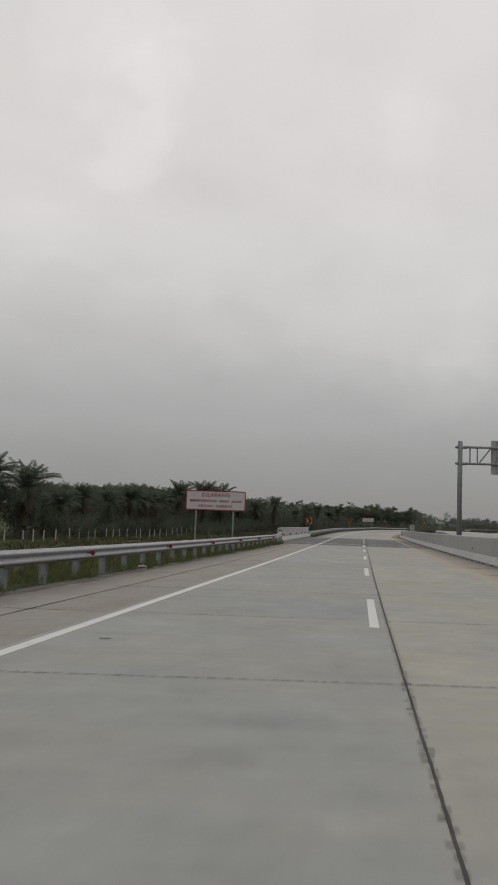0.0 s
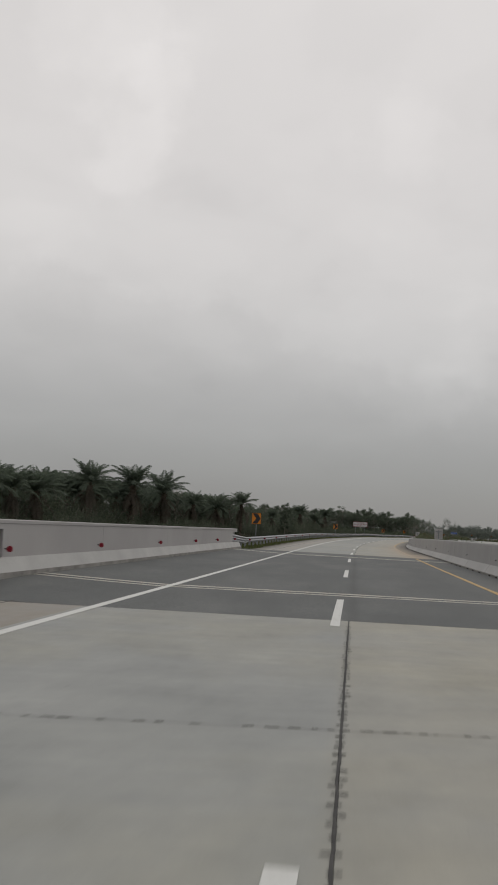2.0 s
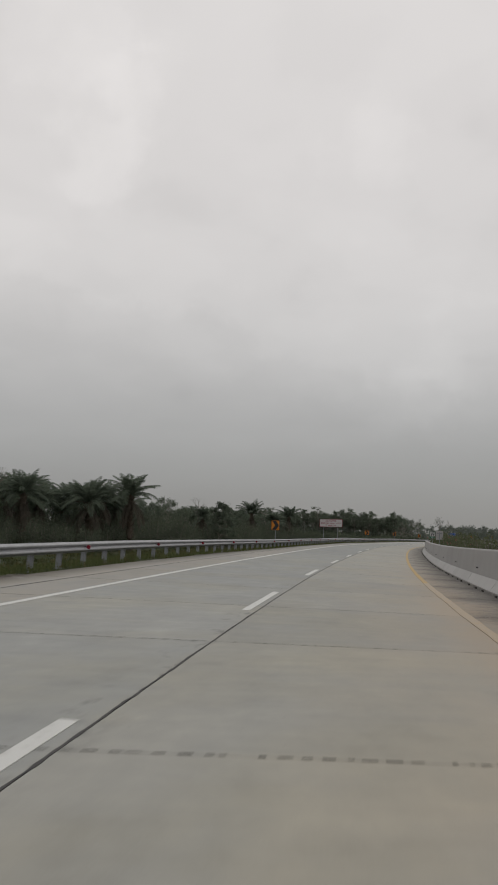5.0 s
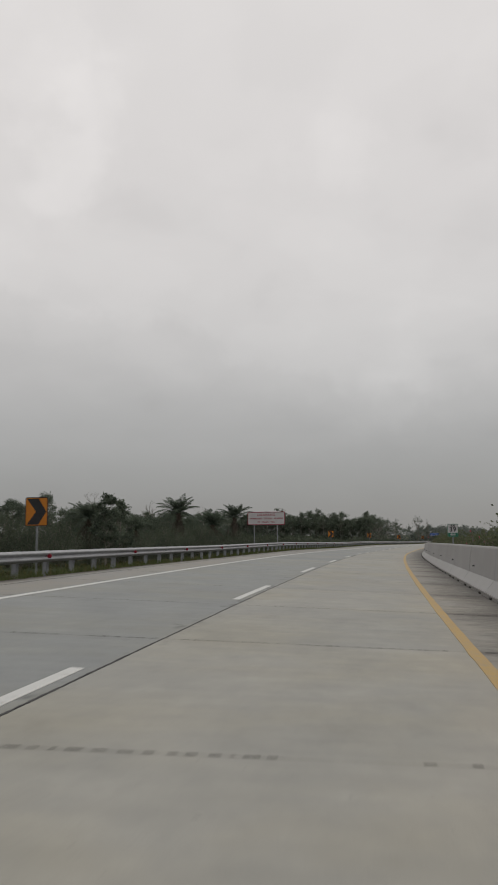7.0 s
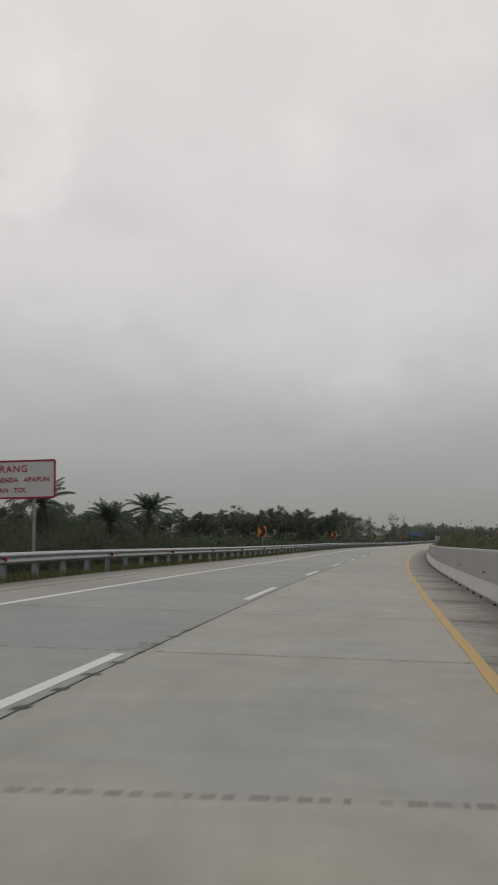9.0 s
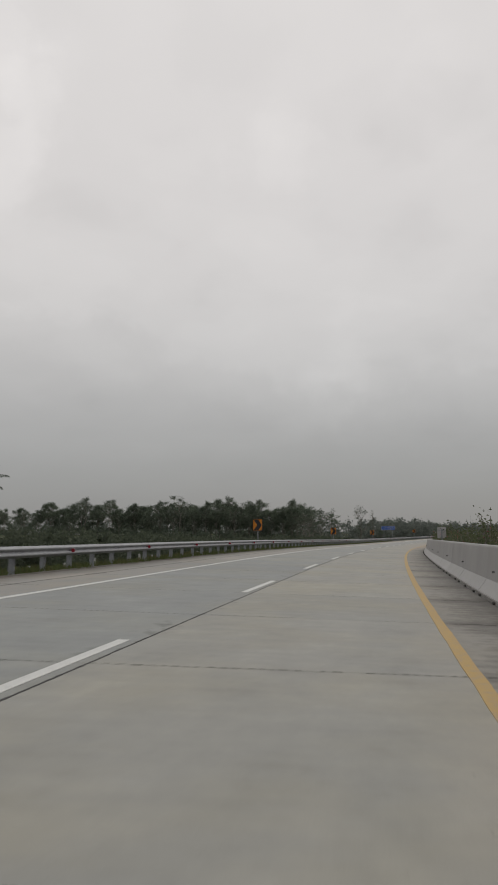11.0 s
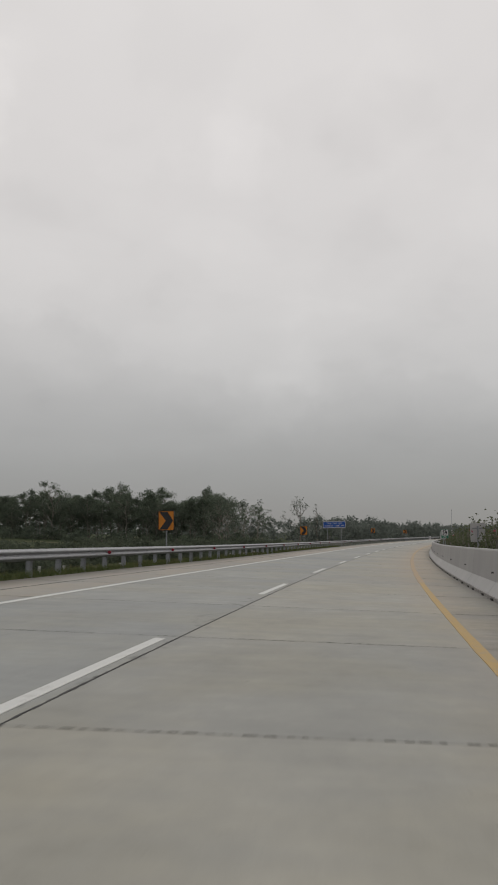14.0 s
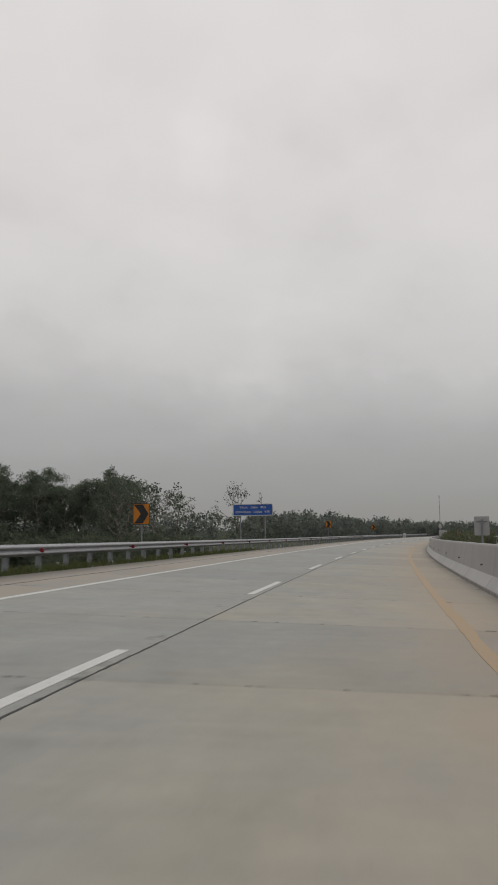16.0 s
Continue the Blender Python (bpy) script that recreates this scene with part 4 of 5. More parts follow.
def chevron_sign(s, u, zc, turn=0.0):
    sign = thing("chevron_sign", "orange bend marker sign with a black chevron on a steel post", "road sign", upright(s, u, 0.0, turn), "chevron signs round the bend")
    w, h = 0.75, 0.90
    bm = bmesh.new()
    rounded(bm, w, h, 0.05, 0.0, 0.015, 0, zc)
    panel = part("panel", bm, SIGN_ORANGE, sign)
    bm = bmesh.new()
    rounded(bm, w + 0.012, h + 0.012, 0.055, -0.006, 0.026, 0, zc, 0.022)
    part("border", bm, SIGN_BLACK, panel)
    bm = bmesh.new()
    half = 0.41
    for k in (1, -1):
        pts = [(0.335, zc), (0.07, zc + k * half), (-0.33, zc + k * half), (-0.02, zc)]
        flat_shape(bm, pts if k > 0 else pts[::-1], -0.004, 0.002)
    part("chevron", bm, SIGN_BLACK, panel)
    tube_post(sign, 0.0, 0.06, zc + 0.3, 0.034)
    for dz in (-0.25, 0.22):
        bm = bmesh.new()
        add_box(bm, (0.3, 0.03, 0.04), pose(0, 0.03, zc + dz))
        part("clamp", bm, POST_ZINC, sign)


for s, u, zc, turn in ((121.84, -7.91, 1.97, 2), (206.3, -8.06, 1.80, -2), (298.16, -7.74, 1.76, 1), (348.83, -7.85, 1.82, 0), (398.48, -7.55, 1.80, 2), (449.07, -7.82, 1.80, -3), (522.7, -7.68, 2.20, 0), (572.0, -7.7, 2.1, 0)):
    chevron_sign(s, u, zc, turn)


def km_sign(s, u, zc, tail):
    sign = thing("kilometre_sign", "white and green kilometre marker sign behind the median barrier", "road sign", upright(s, u, 0.0, 0), "kilometre markers")
    w, h = 0.55, 0.66
    bm = bmesh.new()
    rounded(bm, w, h, 0.05, 0.0, 0.015, 0, zc)
    panel = part("panel", bm, SIGN_WHITE, sign)
    bm = bmesh.new()
    rounded(bm, w - 0.05, h * 0.27, 0.02, -0.004, 0.003, 0, zc - h * 0.335)
    part("lower_panel", bm, SIGN_GREEN, panel, "green lower panel")
    bm = bmesh.new()
    rounded(bm, w + 0.01, h + 0.01, 0.055, -0.006, 0.026, 0, zc, 0.02)
    part("border", bm, SIGN_GREEN, panel)
    lettering("KM", 0.145, 0, zc + 0.245, SIGN_BLACK, panel, -0.006, 1.1, bold=0.004)
    lettering("39", 0.35, 0, zc + 0.045, SIGN_BLACK, panel, -0.006, 1.05, bold=0.008)
    lettering(tail, 0.165, 0, zc - h * 0.335, SIGN_WHITE, panel, -0.008, 1.15, bold=0.003)
    tube_post(sign, 0.0, 0.06, zc + 0.3, 0.035, foot=-0.6)


km_sign(226.6, 6.25, 1.88, "400")
km_sign(425.6, 6.25, 1.92, "200")


def turned_sign(s, u, top, w=0.62, h=0.80):
    """A sign for the opposite traffic: its bare back with post and crossbar."""
    sign = thing("turned_sign", "grey back of a road sign among median shrubs", "road sign", upright(s, u, 0.0, 0), "signs turned to the opposite traffic")
    zc = top - h / 2
    bm = bmesh.new()
    rounded(bm, w, h, 0.05, 0.06, 0.012, 0, zc)
    part("panel", bm, SIGN_BACK, sign)
    bm = bmesh.new()
    add_box(bm, (w * 0.72, 0.03, 0.05), pose(0, 0.042, top - 0.22), 0.004)
    part("crossbar", bm, POST_ZINC, sign, "dark steel crossbar")
    tube_post(sign, 0.0, 0.0, top - 0.12, 0.04, foot=-0.5)


for s, u, top in ((121.7, 6.45, 2.02), (205.7, 6.5, 2.22), (345.0, 6.36, 2.10), (397.7, 6.5, 2.2), (450.4, 6.65, 2.26)):
    turned_sign(s, u, top)


def gantry():
    g = thing("sign_gantry", "tall grey steel sign gantry behind the median barrier", "gantry", upright(58.33, 5.98, 0.0))
    bm = bmesh.new()
    add_tube(bm, [(0, 0, -0.4), (0, 0, 7.18), (0, 0, 7.22)], [0.165, 0.15, 0.13], 20)
    part("pole", bm, POST_ZINC, g, smooth=True)
    bm = bmesh.new()
    bmesh.ops.create_cone(bm, cap_ends=True, segments=24, radius1=0.3, radius2=0.3, depth=0.04, matrix=pose(0, 0, 0.12))
    part("base_plate", bm, POST_ZINC, g)
    for z in (6.82, 5.76):
        bm = bmesh.new()
        add_tube(bm, [(-0.30, 0, z), (6.6, 0, z)], [0.075, 0.075], 12)
        part("arm", bm, POST_ZINC, g, smooth=True)
        bm = bmesh.new()
        add_tube(bm, [(-0.22, 0, z), (0.42, 0, z)], [0.105, 0.105], 12)
        part("collar", bm, POST_ZINC, g, smooth=True)
    for a, b in ((0.62, 0.62), (1.08, 1.08), (1.15, 1.95), (2.0, 2.0), (2.1, 3.1), (3.2, 3.2), (3.3, 4.4), (4.5, 4.5), (4.6, 5.8), (6.0, 6.0)):
        bm = bmesh.new()
        add_tube(bm, [(a, 0, 5.76), (b, 0, 6.82)], [0.045, 0.045], 8)
        part("brace", bm, POST_ZINC, g)
    bm = bmesh.new()
    rounded(bm, 4.4, 2.2, 0.1, 0.13, 0.03, 4.15, 6.2)
    part("sign_panel", bm, SIGN_BACK, g, "grey back of a large sign panel")
    for x in (2.3, 3.6, 4.9, 6.1):
        bm = bmesh.new()
        add_box(bm, (0.08, 0.05, 2.1), pose(x, 0.10, 6.2))
        part("panel_rib", bm, POST_ZINC, g)


gantry()


def mast():
    m = thing("antenna_mast", "thin grey antenna mast with equipment box in the median", "mast", upright(545.0, 6.0, 0.0))
    bm = bmesh.new()
    add_tube(bm, [(0, 0, -0.3), (0, 0, 2.9), (0, 0, 3.0), (0, 0, 7.0)], [0.12, 0.11, 0.06, 0.035], 10)
    part("pole", bm, POST_ZINC, m, smooth=True)
    bm = bmesh.new()
    add_box(bm, (0.42, 0.35, 0.6), pose(0, 0, 2.6), 0.03)
    part("equipment_box", bm, SIGN_BACK, m)
    bm = bmesh.new()
    add_tube(bm, [(0, 0, 6.95), (0, 0, 7.3)], [0.06, 0.06], 8)
    part("aerial", bm, POST_ZINC, m)
    c = thing("roadside_cabinet", "pale grey equipment cabinet standing beside the mast", "cabinet", upright(541.5, 6.5, 0.0))
    bm = bmesh.new()
    add_box(bm, (1.1, 0.7, 2.1), pose(0, 0, 1.0), 0.03)
    part("body", bm, SIGN_BACK, c)
    bm = bmesh.new()
    add_box(bm, (0.5, 0.02, 1.5), pose(-0.26, -0.355, 1.0), 0.006)
    add_box(bm, (0.5, 0.02, 1.5), pose(0.26, -0.355, 1.0), 0.006)
    part("door", bm, SIGN_BACK, c)


mast()


def end_block():
    b = thing("concrete_block", "small white concrete block at the guardrail", "block", road_frame(603, -6.1, 0.0))
    bm = bmesh.new()
    add_box(bm, (0.55, 0.6, 1.0), pose(0, 0, 0.4), 0.05)
    part("body", bm, SIGN_WHITE, b)


end_block()


# ---- fence ----


def fence(label, s0, s1, gap, u, height, seed):
    f = thing("fence", label, "fence", group="", kind="")
    rnd = random.Random(seed)
    bm = bmesh.new()
    add_box(bm, (0.11, 0.11, height + 0.4), pose(0, 0, height / 2 - 0.2), 0.012)
    me = mesh_of("post", bm, FENCE_WHITE)
    s = s0
    while s < s1:
        m = Matrix.Translation(ground_at(s, u + rnd.uniform(-0.25, 0.25))) @ pose(0, 0, rnd.uniform(-0.08, 0.08), rnd.uniform(-3, 3), rnd.uniform(-3, 3), rnd.uniform(0, 40))
        shared("post", me, f, m)
        s += gap * rnd.uniform(0.92, 1.08)


def ground_at(s, u, dz=0.0):
    th = np.interp(s, STEP, HEADING)
    x, y, z = (np.interp(s, STEP, a) for a in (ROAD_X, ROAD_Y, ROAD_Z))
    return Vector((x + u * math.cos(th), y - u * math.sin(th), z + ground_height(s, u) + dz))


fence("row of whitewashed concrete fence posts before the palms", 52, 186, 3.4, -33.5, 1.3, 4)
fence("row of short whitewashed fence posts in low grass", 290, 520, 3.6, -12.5, 1.1, 5)

# ---- plants ----


def quads(name, centres, rights, ups, mat, parent, kind=""):
    """A mesh of leaf blades: a pointed quad at each centre."""
    c, r, u = (np.asarray(a, float) for a in (centres, rights, ups))
    n = len(c)
    v = np.stack([c - u * 0.5, c + r * 0.5 - u * 0.05, c + u * 0.5, c - r * 0.5 - u * 0.05], 1).reshape(-1, 3)
    me = bpy.data.meshes.new(name)
    me.vertices.add(4 * n)
    me.vertices.foreach_set("co", v.ravel())
    me.loops.add(4 * n)
    me.loops.foreach_set("vertex_index", np.arange(4 * n, dtype=np.int32))
    me.polygons.add(n)
    me.polygons.foreach_set("loop_start", np.arange(0, 4 * n, 4, dtype=np.int32))
    me.polygons.foreach_set("loop_total", np.full(n, 4, dtype=np.int32))
    me.update()
    me.validate()
    me.materials.append(mat)
    ob = new(name, me)
    if parent is not None:
        ob.parent = parent
    return tagged(ob, kind=kind)


def blades(rng, centres, size, droop=0.0):
    """Random directions for leaves at those centres: the across and the along vectors."""
    n = len(centres)
    a = rng.normal(size=(n, 3))
    a[:, 2] -= droop
    a /= np.linalg.norm(a, axis=1)[:, None]
    b = np.cross(a, rng.normal(size=(n, 3)))
    b /= np.linalg.norm(b, axis=1)[:, None] + 1e-9
    s = size * rng.uniform(0.6, 1.35, (n, 1))
    return b * s * 0.55, a * s


def oil_palm(seed, trunk, reach, m):
    rng = np.random.default_rng(seed)
    palm = thing("oil_palm", "oil palm with dark arching fronds and a stubby trunk", "palm tree", m, "palms of the plantation")
    bm = bmesh.new()
    pts = [(0, 0, -0.6)] + [(0.05 * math.sin(i), 0.05 * math.cos(1.7 * i), trunk * i / 8) for i in range(9)]
    add_tube(bm, pts, [0.42] + [0.40 - 0.012 * i + 0.05 * (i % 2) for i in range(9)], 10)
    for i in range(46):
        z = trunk * (0.25 + 0.75 * i / 46)
        a = 2.4 * i
        d = Vector((math.cos(a), math.sin(a), 0.9))
        p = Vector((math.cos(a) * 0.30, math.sin(a) * 0.30, z))
        add_tube(bm, [p, p + d * 0.34], [0.09, 0.05], 3)
    part("trunk", bm, PALM_BARK, palm)
    for dry in (False, True):
        c, r, u = [], [], []
        bm = bmesh.new()
        count = 5 if dry else 29
        for i in range(count):
            az = 2.39996 * i + rng.uniform(-0.25, 0.25)
            f = i / count
            el = radians(-30 + rng.uniform(-30, 5)) if dry else radians(80 - 80 * f ** 1.35 + rng.uniform(-9, 9))
            length = reach * (rng.uniform(0.75, 0.95) if dry else (0.70 + 0.28 * min(1, 2.2 * f)) * rng.uniform(0.9, 1.08))
            bend = radians(rng.uniform(34, 62) + 26 * f) if not dry else radians(60)
            p = np.array([0, 0, trunk - 0.1 - (0.5 if dry else 0)])
            out = np.array([math.cos(az), math.sin(az), 0])
            side = np.array([-math.sin(az), math.cos(az), 0])
            spine, n = [], 15
            for k in range(n + 1):
                spine.append(p.copy())
                e = max(el - bend * (k / n) ** 1.4, radians(-86))
                p = p + (out * math.cos(e) + np.array([0, 0, math.sin(e)])) * length / n
            add_tube(bm, [tuple(q) for q in spine[::3]], [0.06, 0.05, 0.04, 0.03, 0.02, 0.012], 3, cap=False)
            for k in range(3 * n):
                g = 0.14 + 0.86 * k / (3 * n - 1)
                q = np.array([np.interp(g * n, range(n + 1), [a[j] for a in spine]) for j in range(3)])
                e = max(el - bend * g ** 1.4, radians(-86))
                along = out * math.cos(e) + np.array([0, 0, math.sin(e)])
                normal = np.cross(along, side)
                size = (0.42 + 0.70 * math.sin(math.pi * min(1, g * 0.92 + 0.1))) * reach / 5.0 * rng.uniform(0.85, 1.12)
                for w in (1, -1):
                    lift = rng.uniform(-0.22, 0.22)
                    tip = side * w * 0.85 + along * 0.62 + normal * lift - np.array([0, 0, 0.16 + 0.4 * g])
                    tip /= np.linalg.norm(tip)
                    c.append(q + tip * size * 0.5)
                    u.append(tip * size)
                    r.append(np.cross(tip, normal + side * 0.4 * w) * 0.066)
        part("dry_core" if dry else "crown_core", bm, PALM_DRY if dry else PALM_LEAF, palm)
        quads("withered_fronds" if dry else "crown", c, r, u, PALM_DRY if dry else PALM_LEAF, palm)
    return palm


def grow(rng, start, aim, length, radius, depth, limbs, tips):
    """Branches by halves: fills limbs with (points, radii) and tips with leaf places."""
    pts, p, d = [Vector(start)], Vector(start), Vector(aim).normalized()
    for i in range(4):
        d = (d + Vector(rng.normal(size=3)) * 0.13 + Vector((0, 0, 0.05))).normalized()
        p = p + d * length / 4
        pts.append(p.copy())
    limbs.append((pts, [radius * (1 - 0.13 * i) for i in range(5)]))
    if depth == 0:
        tips.append((pts[-1], 1.0))
        tips.append((pts[3], 0.8))
        return
    for i in range(3 if depth > 1 else 2):
        a = rng.uniform(0, 2 * math.pi)
        spread = rng.uniform(0.45, 0.95)
        side = Vector((math.cos(a), math.sin(a), rng.uniform(-0.1, 0.35)))
        k = rng.integers(2, 5)
        grow(rng, pts[k], d + side * spread, length * rng.uniform(0.58, 0.80), radius * 0.52, depth - 1, limbs, tips)


def broadleaf(seed, height, leaves, spread, m, label, leaf=TREE_LEAF, size=0.33, bare=0.0, name="broadleaf_tree", group="trees at the wood's edge", low=0.32):
    rng = np.random.default_rng(seed)
    tree = thing(name, label, "tree", m, group)
    limbs, tips = [], []
    trunk = [Vector((0, 0, -0.5))]
    for i in range(1, 7):
        trunk.append(Vector((rng.normal() * 0.10 * i * 0.5, rng.normal() * 0.10 * i * 0.5, height * 0.82 * i / 6)))
    r = 0.013 * height + 0.03
    limbs.append((trunk, [r * (1 - 0.13 * i) for i in range(7)]))
    for i in range(9):
        f = low + (0.98 - low) * i / 8
        p = trunk[0].lerp(trunk[-1], 0)
        g = f * 6
        k = min(int(g), 5)
        p = trunk[k].lerp(trunk[k + 1], g - k)
        a = 2.4 * i + rng.uniform(-0.4, 0.4)
        out = Vector((math.cos(a), math.sin(a), rng.uniform(0.35, 0.95)))
        grow(rng, p, out, spread * (1.08 - 0.6 * f) * rng.uniform(0.7, 1.0) + 0.3, r * 0.42, 2, limbs, tips)
    grow(rng, trunk[-1], (0, 0, 1), height * 0.11, r * 0.3, 2, limbs, tips)
    bm = bmesh.new()
    for pts, rad in limbs:
        add_tube(bm, pts, rad, 5 if rad[0] > 0.05 else 3, cap=False)
    part("trunk", bm, BARK, tree)
    full = [t for t in tips if rng.random() > bare] or tips[:3]
    each = max(3, int(leaves / len(full)))
    c = np.concatenate([np.array(p) + np.clip(rng.normal(size=(each, 3)), -1.7, 1.7) * np.array([1.0, 1.0, 0.7]) * (0.34 if bare else 0.47) * w * spread / 2.6 for p, w in full])
    rr, uu = blades(rng, c, size, 0.45)
    quads("crown", c, rr, uu, leaf, tree)
    return tree


def bush(seed, rx, h, leaves, m, label, leaf=BUSH_LEAF, size=0.22, name="bush", group="undergrowth bushes", flowers=0):
    rng = np.random.default_rng(seed)
    b = thing(name, label, "bush", m, group)
    bm = bmesh.new()
    ends = []
    for i in range(11):
        a = 2.4 * i + rng.uniform(-0.3, 0.3)
        d = Vector((math.cos(a) * rx * rng.uniform(0.3, 0.9), math.sin(a) * rx * rng.uniform(0.3, 0.9), h * rng.uniform(0.55, 1.0)))
        add_tube(bm, [(0, 0, -0.3), tuple(d * 0.5 + Vector((0, 0, 0.1))), tuple(d)], [0.035, 0.025, 0.012], 4, cap=False)
        ends.append(d)
    part("woody_base", bm, BARK, b)
    k = leaves // len(ends)
    c = np.concatenate([np.array(e) * rng.uniform(0.35, 1.0, (k, 1)) + np.clip(rng.normal(size=(k, 3)), -1.7, 1.7) * np.array([rx * 0.24, rx * 0.24, h * 0.10]) for e in ends])
    c[:, 2] = np.maximum(c[:, 2], 0.05)
    rr, uu = blades(rng, c, size, -0.2)
    quads("leaves", c, rr, uu, leaf, b)
    if flowers:
        c = c[rng.permutation(len(c))[:flowers]] + np.array([0, 0, 0.12])
        rr, uu = blades(rng, c, size * 0.7)
        quads("blossom", c, rr, uu, BLOSSOM, b)
    return b


def spin(s, u, rnd, scale=1.0, dz=-0.05, tilt=3):
    return Matrix.Translation(ground_at(s, u, dz)) @ pose(0, 0, 0, rnd.uniform(-tilt, tilt), rnd.uniform(-tilt, tilt), rnd.uniform(0, 360)) @ Matrix.Scale(scale, 4)


def repeat(kinds, places, rnd):
    """Copies of the kinds at (s, u, scale); the kinds themselves take the first places."""
    for i, (s, u, k) in enumerate(places):
        src = kinds[i % len(kinds)]
        m = spin(s, u, rnd, 1.0)
        if i < len(kinds):
            src.matrix_basis = m
            src.scale = (k, k, k)
        else:
            ob = copy_thing(src, m)
            ob.scale = (k, k, k)


def plant_palms():
    """The front row stands one by one; the rows behind fill the plantation: s, u and the top of the crown over the road."""
    rnd = random.Random(12)
    kinds = [oil_palm(40 + i, t, r, None) for i, (t, r) in enumerate(((6.0, 4.3), (6.8, 4.1), (5.4, 4.0), (7.2, 4.3), (6.4, 3.9)))]
    tops = [max(v.co.z for part_of in p.children for v in part_of.data.vertices) for p in kinds]
    spots = [(94.6, -38.6, 7.9), (89.0, -40.5, 8.6), (104, -38, 5.4), (113, -38, 6.0), (124, -38.5, 5.6), (134, -38, 6.7), (142, -38, 5.9), (149, -38.5, 6.2), (163.3, -37.8, 7.7), (181, -37.8, 8.5), (197.6, -37.8, 8.8), (216, -37.6, 6.2), (234, -37.6, 6.7),
             (237, -33.2, 7.4), (281, -36.5, 4.6), (300, -37.5, 3.4), (320.4, -37.8, 7.6), (340.6, -37.8, 6.0), (355, -38, 7.4), (171.5, -42, 6.4), (190, -42, 6.3), (206, -41.5, 5.6)]
    for row, u in enumerate((-43.5, -49, -55)):
        s = 94 + 3.3 * (row % 2)
        while s < 268:
            spots.append((s + rnd.uniform(-1.5, 1.5), u + rnd.uniform(-1, 1), rnd.uniform(4.9, 6.7)))
            s += 5.8
    heights = [at(s, u, top).z - ground_at(s, u).z for s, u, top in spots]
    repeat(kinds, [(s, u, h / tops[n % len(kinds)]) for n, ((s, u, top), h) in enumerate(zip(spots, heights))], rnd)


def plant_bushes():
    rnd = random.Random(5)
    kinds = [bush(70 + i, r, h, 1300, None, "dense dark green bush at the edge of the plantation", size=0.25) for i, (r, h) in enumerate(((2.7, 4.6), (2.3, 5.4), (3.0, 4.0), (2.5, 5.0)))]
    spots = []
    s = 96
    while s < 352:
        tall = 0.78 if s < 190 else 0.74 if s < 255 else 1.0
        spots.append((s, -35.0 + rnd.uniform(-1.6, 1.0), tall * rnd.uniform(0.7, 1.1)))
        if s > 255:
            spots.append((s + 1.2, -32.4 + rnd.uniform(-1.5, 1.0), tall * rnd.uniform(0.45, 0.8)))
            spots.append((s + 0.6, -40.0 + rnd.uniform(-1.5, 1.0), tall * rnd.uniform(0.9, 1.2)))
        elif s < 200:
            if s > 150:
                spots.append((s + 1.5, -31.6 + rnd.uniform(-0.8, 0.8), rnd.uniform(0.34, 0.5)))
            spots.append((s + 0.6, -40.6 + rnd.uniform(-1.0, 1.0), rnd.uniform(0.95, 1.3)))
        else:
            spots.append((s + 0.6, -42.0 + rnd.uniform(-1.5, 1.0), rnd.uniform(0.82, 1.05)))
        s += 3.4
    repeat(kinds, spots, rnd)


